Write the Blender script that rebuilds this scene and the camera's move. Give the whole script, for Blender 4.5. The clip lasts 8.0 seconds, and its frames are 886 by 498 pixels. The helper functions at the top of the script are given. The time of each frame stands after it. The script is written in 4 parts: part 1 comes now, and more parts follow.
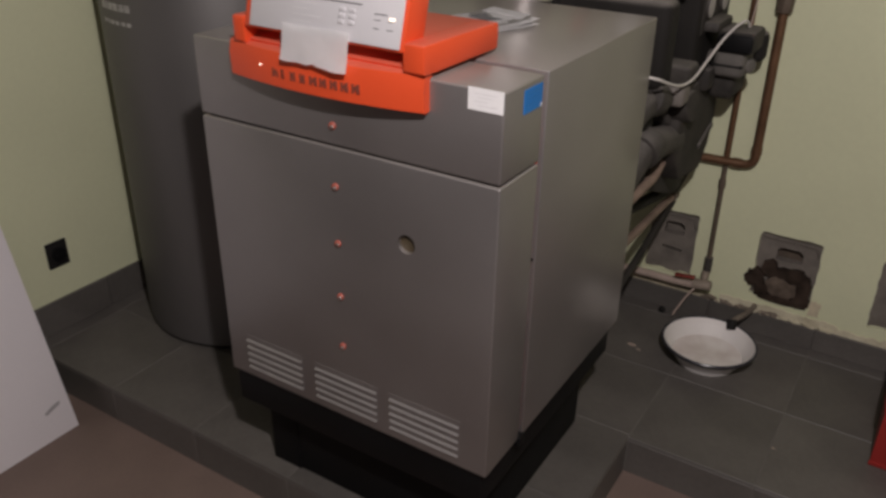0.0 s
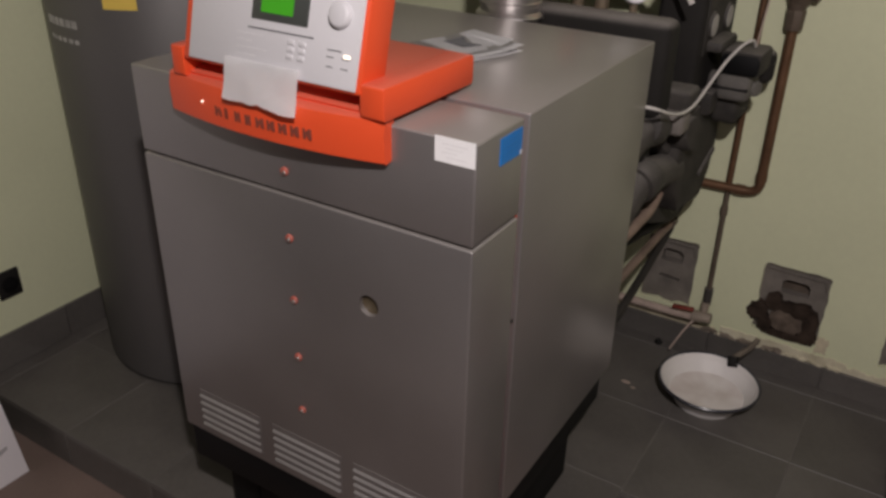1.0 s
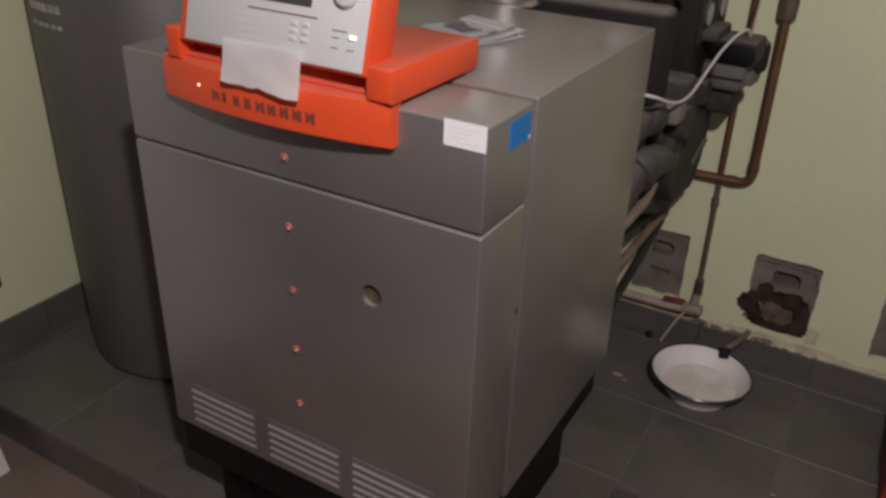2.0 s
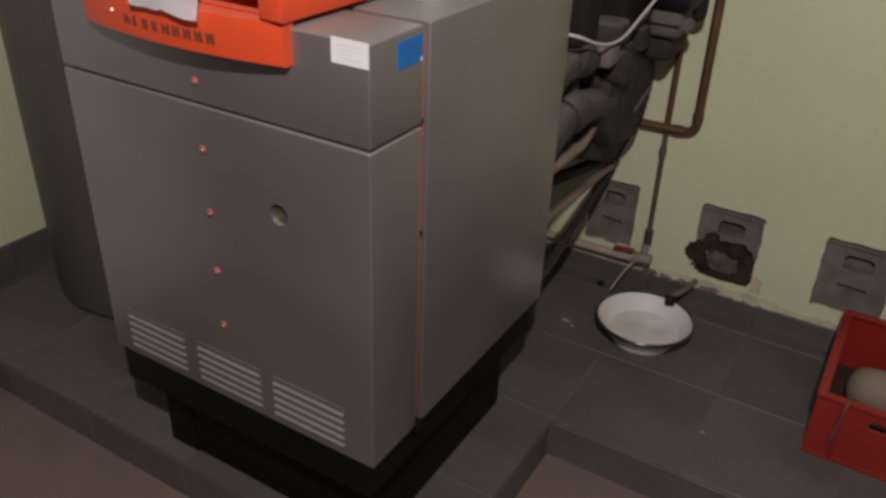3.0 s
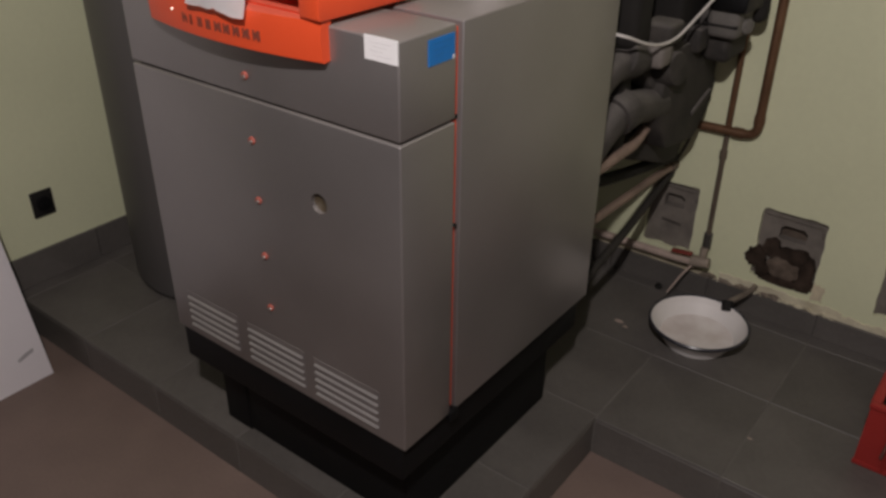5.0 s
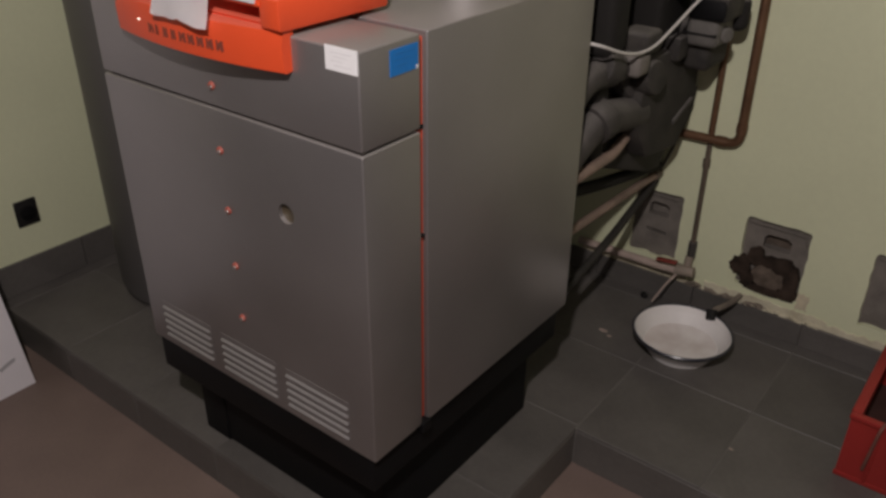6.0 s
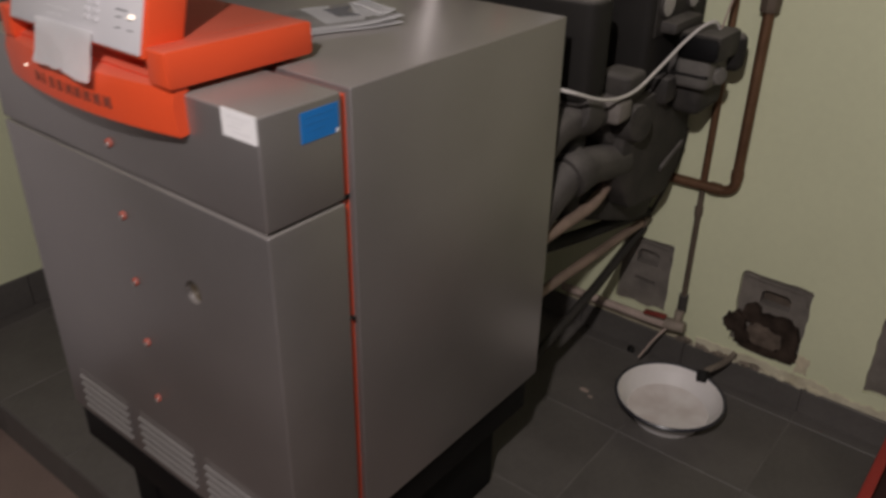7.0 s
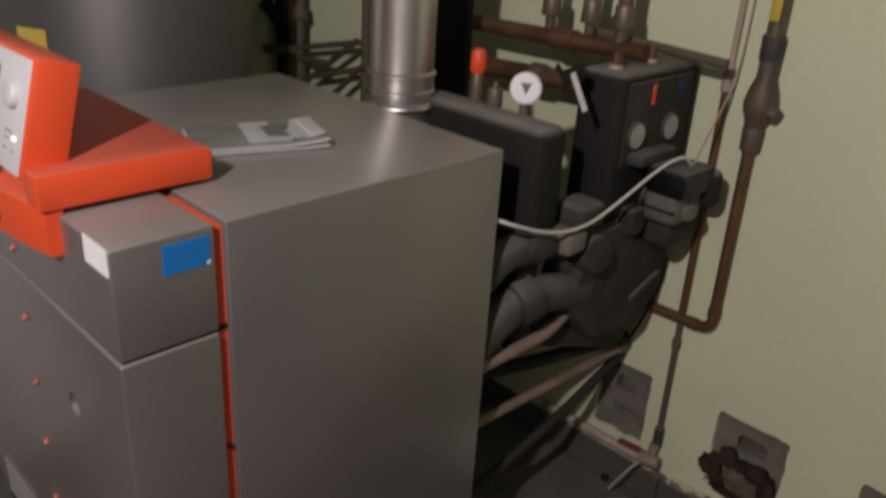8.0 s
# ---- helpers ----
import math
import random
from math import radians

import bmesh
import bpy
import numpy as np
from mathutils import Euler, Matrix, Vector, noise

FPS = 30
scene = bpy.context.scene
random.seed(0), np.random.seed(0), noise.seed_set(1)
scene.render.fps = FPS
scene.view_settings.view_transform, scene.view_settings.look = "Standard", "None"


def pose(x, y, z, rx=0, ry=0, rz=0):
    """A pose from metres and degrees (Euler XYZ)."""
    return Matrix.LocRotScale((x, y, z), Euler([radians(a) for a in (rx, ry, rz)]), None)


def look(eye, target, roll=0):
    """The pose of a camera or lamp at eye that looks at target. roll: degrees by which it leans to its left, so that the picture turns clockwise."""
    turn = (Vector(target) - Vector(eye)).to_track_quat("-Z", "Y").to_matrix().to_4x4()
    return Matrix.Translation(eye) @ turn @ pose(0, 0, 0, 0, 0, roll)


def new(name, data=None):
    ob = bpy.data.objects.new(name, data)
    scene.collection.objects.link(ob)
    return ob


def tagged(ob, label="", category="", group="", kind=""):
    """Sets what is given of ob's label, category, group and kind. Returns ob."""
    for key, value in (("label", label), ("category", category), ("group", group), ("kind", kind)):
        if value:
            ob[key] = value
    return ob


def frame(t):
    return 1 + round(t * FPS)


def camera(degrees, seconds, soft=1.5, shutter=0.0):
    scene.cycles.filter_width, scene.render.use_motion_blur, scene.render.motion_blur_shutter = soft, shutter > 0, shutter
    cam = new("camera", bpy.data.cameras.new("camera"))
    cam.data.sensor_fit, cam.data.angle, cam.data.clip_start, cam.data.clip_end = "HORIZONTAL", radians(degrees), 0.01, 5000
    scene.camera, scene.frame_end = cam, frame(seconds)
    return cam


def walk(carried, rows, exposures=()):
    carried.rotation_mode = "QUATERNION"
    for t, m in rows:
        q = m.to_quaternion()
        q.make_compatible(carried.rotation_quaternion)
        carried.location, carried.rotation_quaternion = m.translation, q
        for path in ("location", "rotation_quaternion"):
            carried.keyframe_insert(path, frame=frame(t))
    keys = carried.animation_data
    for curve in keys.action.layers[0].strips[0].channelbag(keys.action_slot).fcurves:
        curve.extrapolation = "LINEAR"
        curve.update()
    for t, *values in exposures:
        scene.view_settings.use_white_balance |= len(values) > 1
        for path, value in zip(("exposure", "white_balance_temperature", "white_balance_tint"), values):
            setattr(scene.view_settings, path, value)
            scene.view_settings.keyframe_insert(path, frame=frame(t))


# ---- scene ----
cam = camera(56.8, 8.0, soft=2.9, shutter=0.5)
PATH = [
    (0, (0.555, -1.067, 1.54), (-0.379, 0.443, 0.619), 1.0),
    (0.5, (0.514, -0.897, 1.544), (-0.43, 0.59, 0.597), 0.6),
    (1, (0.486, -0.87, 1.558), (-0.438, 0.636, 0.621), 1.3),
    (1.2, (0.463, -0.865, 1.567), (-0.459, 0.645, 0.633), 1.3),
    (2.3, (0.437, -0.88, 1.521), (-0.408, 0.664, 0.572), 2.3),
    (2.5, (0.472, -0.874, 1.519), (-0.363, 0.664, 0.552), 2.2),
    (3, (0.632, -0.867, 1.488), (-0.245, 0.632, 0.495), 2.3),
    (3.5, (0.702, -0.891, 1.503), (-0.272, 0.546, 0.51), 1.6),
    (4, (0.709, -0.9, 1.5), (-0.297, 0.509, 0.498), 1.4),
    (4.5, (0.712, -0.88, 1.497), (-0.324, 0.506, 0.494), 1.0),
    (6, (0.776, -0.812, 1.499), (-0.288, 0.571, 0.521), 0.5),
    (6.5, (0.757, -0.748, 1.499), (-0.318, 0.628, 0.523), 0.1),
    (7, (0.723, -0.566, 1.507), (-0.363, 0.81, 0.543), 1.0),
    (7.2, (0.734, -0.499, 1.52), (-0.357, 0.871, 0.554), 0.9),
    (7.5, (0.773, -0.422, 1.548), (-0.358, 0.92, 0.588), 2.0),
    (7.8, (0.817, -0.361, 1.569), (-0.405, 0.958, 0.693), 4.0),
    (8, (0.861, -0.337, 1.593), (-0.408, 0.972, 0.77), 3.7),
]
walk(cam, [(t, look(eye, target, roll)) for t, eye, target, roll in PATH], exposures=[(0, 0.05), (1.0, 0.03), (2.3, 0.0), (4.7, -0.03), (6.5, -0.06), (7.3, -0.1), (8.0, -0.04)])

# ---- world and light ----
world = bpy.data.worlds.new("world")
world.use_nodes = True
world.node_tree.nodes["Background"].inputs[0].default_value = (0.004, 0.004, 0.005, 1)
scene.world = world
bulb_light = bpy.data.lights.new("bulb_light", "POINT")
bulb_light.energy, bulb_light.color, bulb_light.shadow_soft_size = 107.0, (1.0, 0.91, 0.90), 0.035
LAMP = (0.720, -0.985, 2.200)
new("bulb_light", bulb_light).location = LAMP


# ---- materials ----
def material(name, color, rough=0.6, metal=0.0, scale=20.0, vary=0.12, bump=0.1, fine=160.0, tint=None, stain=0.0, coat=0.0, random_piece=0.0, dust_light=0.0, spec=0.5):
    """A surface whose colour and gloss vary at two scales, with fine relief."""
    m = bpy.data.materials.new(name)
    m.use_nodes = True
    nt = m.node_tree
    n, link = nt.nodes, nt.links.new
    p = n["Principled BSDF"]
    p.inputs["Metallic"].default_value = metal
    p.inputs["Specular IOR Level"].default_value = spec
    p.inputs["Coat Weight"].default_value = coat
    p.inputs["Coat Roughness"].default_value = 0.27
    co = n.new("ShaderNodeTexCoord")
    big, small = n.new("ShaderNodeTexNoise"), n.new("ShaderNodeTexNoise")
    big.inputs["Scale"].default_value, big.inputs["Detail"].default_value = scale * 0.35, 6
    small.inputs["Scale"].default_value, small.inputs["Detail"].default_value = fine, 3
    link(co.outputs["Object"], big.inputs["Vector"])
    link(co.outputs["Object"], small.inputs["Vector"])
    add = n.new("ShaderNodeMath")
    add.operation = "MULTIPLY_ADD"
    add.inputs[1].default_value = 0.35
    link(small.outputs["Fac"], add.inputs[0])
    link(big.outputs["Fac"], add.inputs[2])
    ramp = n.new("ShaderNodeValToRGB")
    ramp.color_ramp.elements[0].position, ramp.color_ramp.elements[1].position = 0.45, 0.95
    c = Vector(color)
    ramp.color_ramp.elements[0].color = (*(c * (1 - vary)), 1)
    ramp.color_ramp.elements[1].color = (*(Vector(tint) if tint else c * (1 + vary)), 1)
    link(add.outputs[0], ramp.inputs["Fac"])
    out = ramp.outputs["Color"]
    if stain:
        blot = n.new("ShaderNodeTexNoise")
        blot.inputs["Scale"].default_value, blot.inputs["Detail"].default_value, blot.inputs["Roughness"].default_value = scale * 0.12, 9, 0.65
        link(co.outputs["Object"], blot.inputs["Vector"])
        sr = n.new("ShaderNodeMapRange")
        sr.inputs["From Min"].default_value, sr.inputs["From Max"].default_value = 0.54, 0.72
        sr.inputs["To Max"].default_value = stain
        link(blot.outputs["Fac"], sr.inputs["Value"])
        mix = n.new("ShaderNodeMix")
        mix.data_type = "RGBA"
        link(sr.outputs["Result"], mix.inputs["Factor"])
        link(out, mix.inputs["A"])
        mix.inputs["B"].default_value = (*(c * 0.45), 1)
        out = mix.outputs["Result"]
    # Paler upward faces: settled dust, plus overhead light painted into the boiler's top.
    if dust_light:
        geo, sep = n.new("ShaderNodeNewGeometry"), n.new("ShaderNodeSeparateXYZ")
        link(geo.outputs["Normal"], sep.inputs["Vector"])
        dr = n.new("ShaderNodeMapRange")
        dr.inputs["From Min"].default_value, dr.inputs["From Max"].default_value, dr.inputs["To Max"].default_value = 0.35, 0.95, dust_light
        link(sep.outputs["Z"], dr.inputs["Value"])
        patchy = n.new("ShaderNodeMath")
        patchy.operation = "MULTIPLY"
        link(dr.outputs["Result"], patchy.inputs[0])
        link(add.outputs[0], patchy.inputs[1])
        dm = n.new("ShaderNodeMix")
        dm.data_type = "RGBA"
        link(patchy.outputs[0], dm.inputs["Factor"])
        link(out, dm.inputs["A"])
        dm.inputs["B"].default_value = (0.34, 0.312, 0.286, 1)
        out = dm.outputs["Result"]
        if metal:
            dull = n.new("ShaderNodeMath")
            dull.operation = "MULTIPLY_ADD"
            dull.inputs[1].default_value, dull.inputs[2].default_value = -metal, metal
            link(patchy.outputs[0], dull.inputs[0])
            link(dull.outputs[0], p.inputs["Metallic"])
    if random_piece:
        info = n.new("ShaderNodeObjectInfo")
        rr = n.new("ShaderNodeMapRange")
        rr.inputs["To Min"].default_value, rr.inputs["To Max"].default_value = 1 - random_piece, 1 + random_piece
        link(info.outputs["Random"], rr.inputs["Value"])
        hsv = n.new("ShaderNodeHueSaturation")
        link(rr.outputs["Result"], hsv.inputs["Value"])
        link(out, hsv.inputs["Color"])
        out = hsv.outputs["Color"]
    link(out, p.inputs["Base Color"])
    rmap = n.new("ShaderNodeMapRange")
    rmap.inputs["To Min"].default_value, rmap.inputs["To Max"].default_value = max(0.03, rough - 0.1), min(1.0, rough + 0.1)
    link(big.outputs["Fac"], rmap.inputs["Value"])
    link(rmap.outputs["Result"], p.inputs["Roughness"])
    if bump:
        b = n.new("ShaderNodeBump")
        b.inputs["Strength"].default_value, b.inputs["Distance"].default_value = bump, 0.003
        link(add.outputs[0], b.inputs["Height"])
        link(b.outputs["Normal"], p.inputs["Normal"])
    return m


def glow(name, color, strength):
    m = bpy.data.materials.new(name)
    m.use_nodes = True
    p = m.node_tree.nodes["Principled BSDF"]
    p.inputs["Base Color"].default_value = (*color, 1)
    p.inputs["Emission Color"].default_value = (*color, 1)
    p.inputs["Emission Strength"].default_value = strength
    return m


WALL = material("green_wall_paint", (0.67, 0.69, 0.47), 0.7, scale=6, vary=0.05, bump=0.25, fine=60)
PLASTER = material("bare_plaster", (0.52, 0.46, 0.33), 0.9, scale=40, vary=0.25, bump=0.6, fine=90, stain=0.5)
# Dark tone picked to hold down bounce from the unseen ceiling.
CEIL = material("unseen_dark_ceiling", (0.085, 0.081, 0.077), 0.8, scale=6, vary=0.04, bump=0.1)
FLOOR = material("brown_floor", (0.185, 0.133, 0.111), 0.65, scale=12, vary=0.16, bump=0.1, fine=120, stain=0.25)
TILE = material("dark_grey_tile", (0.110, 0.101, 0.092), 0.48, scale=14, vary=0.24, bump=0.16, fine=90, stain=0.35, random_piece=0.10)
GROUT = material("grey_grout", (0.155, 0.143, 0.130), 0.9, scale=50, vary=0.2, bump=0.3)
# For unseen walls only: dark so that little light comes back.
DARKWALL = material("unseen_dark_wall", (0.06, 0.057, 0.054), 0.9, scale=30, vary=0.3, bump=0.6, fine=120, stain=0.4)
CONCRETE = material("rough_concrete", (0.168, 0.149, 0.129), 0.9, scale=60, vary=0.3, bump=0.7, fine=220, stain=0.4)
# Top faces lightened in the colour, beyond their dust, as if better lit.
SILVER = material("silver_grey_enamel", (0.296, 0.277, 0.273), 0.46, metal=0.70, scale=9, vary=0.13, bump=0.06, fine=700, coat=0.5, dust_light=0.85)
TANKMAT = material("silver_grey_jacket", (0.150, 0.143, 0.140), 0.54, metal=0.55, scale=5, vary=0.07, bump=0.06, fine=420)
ORANGE = material("orange_red_plastic", (0.78, 0.085, 0.024), 0.45, scale=10, vary=0.06, bump=0.05, fine=500, dust_light=0.30)
DARKRED = material("brown_red_print", (0.22, 0.05, 0.03), 0.7, scale=10, vary=0.1)
STRIPE = material("orange_seal", (0.75, 0.09, 0.03), 0.5, scale=10, vary=0.05)
BLACK = material("black_lacquer", (0.004, 0.004, 0.0045), 0.6, scale=15, vary=0.3, bump=0.08, stain=0.2, spec=0.2)
SOOT = material("black_rubber", (0.014, 0.013, 0.012), 0.75, scale=30, vary=0.3, bump=0.2, spec=0.25)
FOAM = material("black_insulating_foam", (0.017, 0.0155, 0.014), 0.75, scale=30, vary=0.25, bump=0.35, fine=240, dust_light=0.85, spec=0.25)
GREYFOAM = material("dusty_grey_insulation", (0.025, 0.0215, 0.0185), 0.8, scale=45, vary=0.45, bump=0.45, fine=200, stain=0.5, dust_light=0.45, tint=(0.056, 0.049, 0.042))
GREYIRON = material("dusty_cast_iron", (0.054, 0.048, 0.043), 0.7, metal=0.1, scale=40, vary=0.4, bump=0.35, stain=0.5, dust_light=0.4)
COPPER = material("tarnished_copper", (0.185, 0.100, 0.056), 0.5, metal=0.6, scale=30, vary=0.35, bump=0.1, stain=0.6)
OLDPIPE = material("dull_brown_pipe", (0.13, 0.10, 0.075), 0.6, metal=0.3, scale=30, vary=0.3, bump=0.2, stain=0.5)
BRASS = material("dull_brass", (0.19, 0.15, 0.105), 0.5, metal=0.5, scale=30, vary=0.3, bump=0.1, stain=0.4)
PINKPIPE = material("pale_painted_pipe", (0.42, 0.33, 0.28), 0.6, scale=30, vary=0.2, bump=0.15, stain=0.5)
# Brighter copy of the door enamel: lamp light on the slats, painted in.
SLAT = material("lit_slat_enamel", (0.275, 0.258, 0.252), 0.45, metal=0.3, scale=20, vary=0.08, bump=0.05, fine=500, coat=0.3)
STEEL = material("brushed_steel", (0.74, 0.70, 0.69), 0.38, metal=1.0, scale=10, vary=0.08, bump=0.04, fine=200)
WHITEP = material("white_panel_plastic", (0.62, 0.61, 0.63), 0.4, scale=8, vary=0.03, bump=0.03)
ENAMEL = material("white_enamel", (0.74, 0.71, 0.69), 0.5, scale=18, vary=0.06, bump=0.05, stain=0.16)
BOARD = material("white_board", (0.80, 0.765, 0.785), 0.5, scale=6, vary=0.04, bump=0.06)
PAPER = material("paper", (0.88, 0.875, 0.88), 0.85, scale=30, vary=0.04, bump=0.04, fine=60)
FAINT = material("faint_print", (0.68, 0.67, 0.68), 0.8, scale=30, vary=0.1)
INK = material("grey_ink", (0.16, 0.16, 0.17), 0.8, scale=30, vary=0.2)
BLUE = material("blue_label_film", (0.007, 0.168, 0.510), 0.5, scale=30, vary=0.08)
DARKBLUE = material("dark_blue_ink", (0.013, 0.160, 0.46), 0.5)
WORN = material("worn_silver_print", (0.42, 0.41, 0.40), 0.5, metal=0.3, scale=60, vary=0.35)
YELLOW = material("yellow_note_paper", (0.72, 0.52, 0.10), 0.8, scale=20, vary=0.06)
REDPL = material("red_crate_plastic", (0.30, 0.020, 0.016), 0.5, scale=14, vary=0.15, bump=0.1, stain=0.25)
REDLEVER = material("red_lever_paint", (0.22, 0.04, 0.03), 0.5, scale=30, vary=0.2)
STONE = material("beige_stoneware", (0.27, 0.215, 0.16), 0.7, scale=25, vary=0.2, bump=0.3, stain=0.3)
LCDF = material("dark_display_frame", (0.06, 0.065, 0.06), 0.3)
GREENLCD = glow("green_display", (0.045, 0.30, 0.012), 0.26)
CHROME = material("bright_rivet_steel", (0.55, 0.50, 0.48), 0.4, metal=1.0)
GLOWRED = material("red_rivet_core", (0.42, 0.11, 0.08), 0.4)
CABLE = material("white_cable", (0.60, 0.57, 0.54), 0.5, scale=30, vary=0.08)
LEDW = glow("indicator_light", (1.0, 0.85, 0.7), 1.2)
BULB = glow("bulb_glass", (1.0, 0.9, 0.8), 3.0)


# ---- mesh helpers ----
def smooth(ob, angle=40):
    me = ob.data
    for p in me.polygons:
        p.use_smooth = True
    bm = bmesh.new()
    bm.from_mesh(me)
    for e in bm.edges:
        if len(e.link_faces) == 2 and e.calc_face_angle(0) > radians(angle):
            e.smooth = False
    bm.to_mesh(me)
    bm.free()
    return ob


def origin_of(ob):
    o = Vector((0, 0, 0))
    while ob:
        o += ob.location
        ob = ob.parent
    return o


def part(name, bm, mat, parent=None, label=""):
    """Links a bmesh given in the room's coordinates as one mesh, under a thing or a part."""
    me = bpy.data.meshes.new(name)
    bmesh.ops.recalc_face_normals(bm, faces=bm.faces)
    if parent:
        bmesh.ops.translate(bm, verts=bm.verts, vec=-origin_of(parent))
    bm.to_mesh(me)
    bm.free()
    me.materials.append(mat)
    ob = new(name, me)
    ob.parent = parent
    smooth(ob)
    return tagged(ob, label)


def thing(name, base, label, category, group="", kind=""):
    ob = new(name)
    ob.empty_display_size = 0.05
    ob.location = base
    return tagged(ob, label, category, group, kind)


def box(x0, x1, y0, y1, z0, z1, r=0.0, seg=2, bm=None):
    """A box between limits, with rounded edges."""
    b = bmesh.new()
    bmesh.ops.create_cube(b, size=1)
    for v in b.verts:
        v.co = Vector((x0 + (v.co.x + 0.5) * (x1 - x0), y0 + (v.co.y + 0.5) * (y1 - y0), z0 + (v.co.z + 0.5) * (z1 - z0)))
    if r:
        bmesh.ops.bevel(b, geom=list(b.edges), offset=r, segments=seg, profile=0.5, affect="EDGES")
    return joined(bm, b)


def joined(bm, b):
    if bm is None:
        return b
    me = bpy.data.meshes.new("tmp")
    b.to_mesh(me)
    b.free()
    bm.from_mesh(me)
    bpy.data.meshes.remove(me)
    return bm


def turned(bm, m):
    bmesh.ops.transform(bm, matrix=m, verts=bm.verts)
    return bm


def rod(a, b, r, r2=None, seg=20, bev=0.0, bm=None):
    """A round bar from a to b."""
    a, b = Vector(a), Vector(b)
    t = bmesh.new()
    bmesh.ops.create_cone(t, cap_ends=True, segments=seg, radius1=r, radius2=r if r2 is None else r2, depth=(b - a).length)
    if bev:
        rims = [e for e in t.edges if any(len(f.verts) > 4 for f in e.link_faces)]
        bmesh.ops.bevel(t, geom=rims, offset=bev, segments=2, profile=0.5, affect="EDGES")
    turn = (b - a).to_track_quat("Z", "Y").to_matrix().to_4x4()
    bmesh.ops.transform(t, matrix=Matrix.Translation((a + b) / 2) @ turn, verts=t.verts)
    return joined(bm, t)


def rounded_path(points, radius, steps=7):
    """The corners of a line of points turned into arcs."""
    pts = [Vector(p) for p in points]
    out = [pts[0]]
    for a, b, c in zip(pts, pts[1:], pts[2:]):
        d = min(radius, (a - b).length * 0.49, (c - b).length * 0.49)
        s, e = b + (a - b).normalized() * d, b + (c - b).normalized() * d
        for i in range(steps + 1):
            t = i / steps
            out.append((1 - t) ** 2 * s + 2 * t * (1 - t) * b + t * t * e)
    return out + [pts[-1]]


def tube(points, r, bend=0.03, seg=14, bm=None):
    """A pipe along a line of points with rounded bends."""
    path = rounded_path(points, bend) if bend else [Vector(p) for p in points]
    t = bmesh.new()
    rings, up = [], None
    for i, p in enumerate(path):
        d = (path[min(i + 1, len(path) - 1)] - path[max(i - 1, 0)]).normalized()
        if up is None:
            up = d.orthogonal().normalized()
        up = (up - d * up.dot(d)).normalized()
        side = d.cross(up)
        rings.append([t.verts.new(p + r * (math.cos(a) * up + math.sin(a) * side)) for a in (2 * math.pi * k / seg for k in range(seg))])
    for a, b in zip(rings, rings[1:]):
        for k in range(seg):
            t.faces.new((a[k], a[(k + 1) % seg], b[(k + 1) % seg], b[k]))
    t.faces.new(rings[0][::-1])
    t.faces.new(rings[-1])
    return joined(bm, t)


def lathe(profile, centre, seg=48, bm=None):
    """Turns a profile of (radius, height) round a vertical axis."""
    t = bmesh.new()
    c = Vector(centre)
    rings = []
    for r, z in profile:
        if r < 1e-5:
            rings.append([t.verts.new(c + Vector((0, 0, z)))])
        else:
            rings.append([t.verts.new(c + Vector((r * math.cos(2 * math.pi * k / seg), r * math.sin(2 * math.pi * k / seg), z))) for k in range(seg)])
    for a, b in zip(rings, rings[1:]):
        for k in range(seg):
            q = [a[k % len(a)], a[(k + 1) % seg % len(a)], b[(k + 1) % seg % len(b)], b[k % len(b)]]
            q = list(dict.fromkeys(q))
            if len(q) > 2:
                t.faces.new(q)
    return joined(bm, t)


def prism(outline, axis, lo, hi, r=0.0, bm=None):
    """A flat outline pulled from lo to hi along axis 'x', 'y' or 'z'."""
    t = bmesh.new()
    put = {"x": lambda u, v, w: (w, u, v), "y": lambda u, v, w: (u, w, v), "z": lambda u, v, w: (u, v, w)}[axis]
    a = [t.verts.new(put(u, v, lo)) for u, v in outline]
    b = [t.verts.new(put(u, v, hi)) for u, v in outline]
    n = len(outline)
    t.faces.new(a)
    t.faces.new(b[::-1])
    for k in range(n):
        t.faces.new((a[k], b[k], b[(k + 1) % n], a[(k + 1) % n]))
    bmesh.ops.recalc_face_normals(t, faces=t.faces)
    if r:
        bmesh.ops.bevel(t, geom=list(t.edges), offset=r, segments=2, profile=0.5, affect="EDGES")
    return joined(bm, t)


# ---- plan ----
XL, XR, YF, YB, H = -1.60, 2.1, -2.4, 1.344, 2.42   # room
TOP = 0.113                                        # height of the tiled platform
X0, PITCH = 0.088, 0.3245                          # its edge beside the boiler, and the tiles
ROWS_Y = (0.028, 0.325, 0.645, 0.965, 1.285, YB - 0.012)
YSTEP = 0.632

# ---- setting ----
tagged(part("floor", box(XL - 0.2, XR + 0.2, YF - 0.2, YB + 0.2, -0.1, 0.0), FLOOR), "worn brown painted concrete floor of the boiler room", "floor", kind="structure")
# Unseen ceiling and outer walls, toned to control how much light bounces.
tagged(part("ceiling", box(XL - 0.2, XR + 0.2, YF - 0.2, YB + 0.2, H, H + 0.1), CEIL), "unseen ceiling, kept dark to cut bounced light", "ceiling", kind="structure")
# Stretch of wall out of view, dark so the boiler front reflects less.
tagged(part("wall_west_unseen", box(XL - 0.15, XL, YF - 0.15, -0.90, 0, H), DARKWALL), "unseen wall, added dark to cut bounced light", "wall", kind="structure")
tagged(part("wall_west", box(XL - 0.15, XL, -0.90, YB + 0.15, 0, H), WALL), "pale green painted plaster wall", "wall", kind="structure")
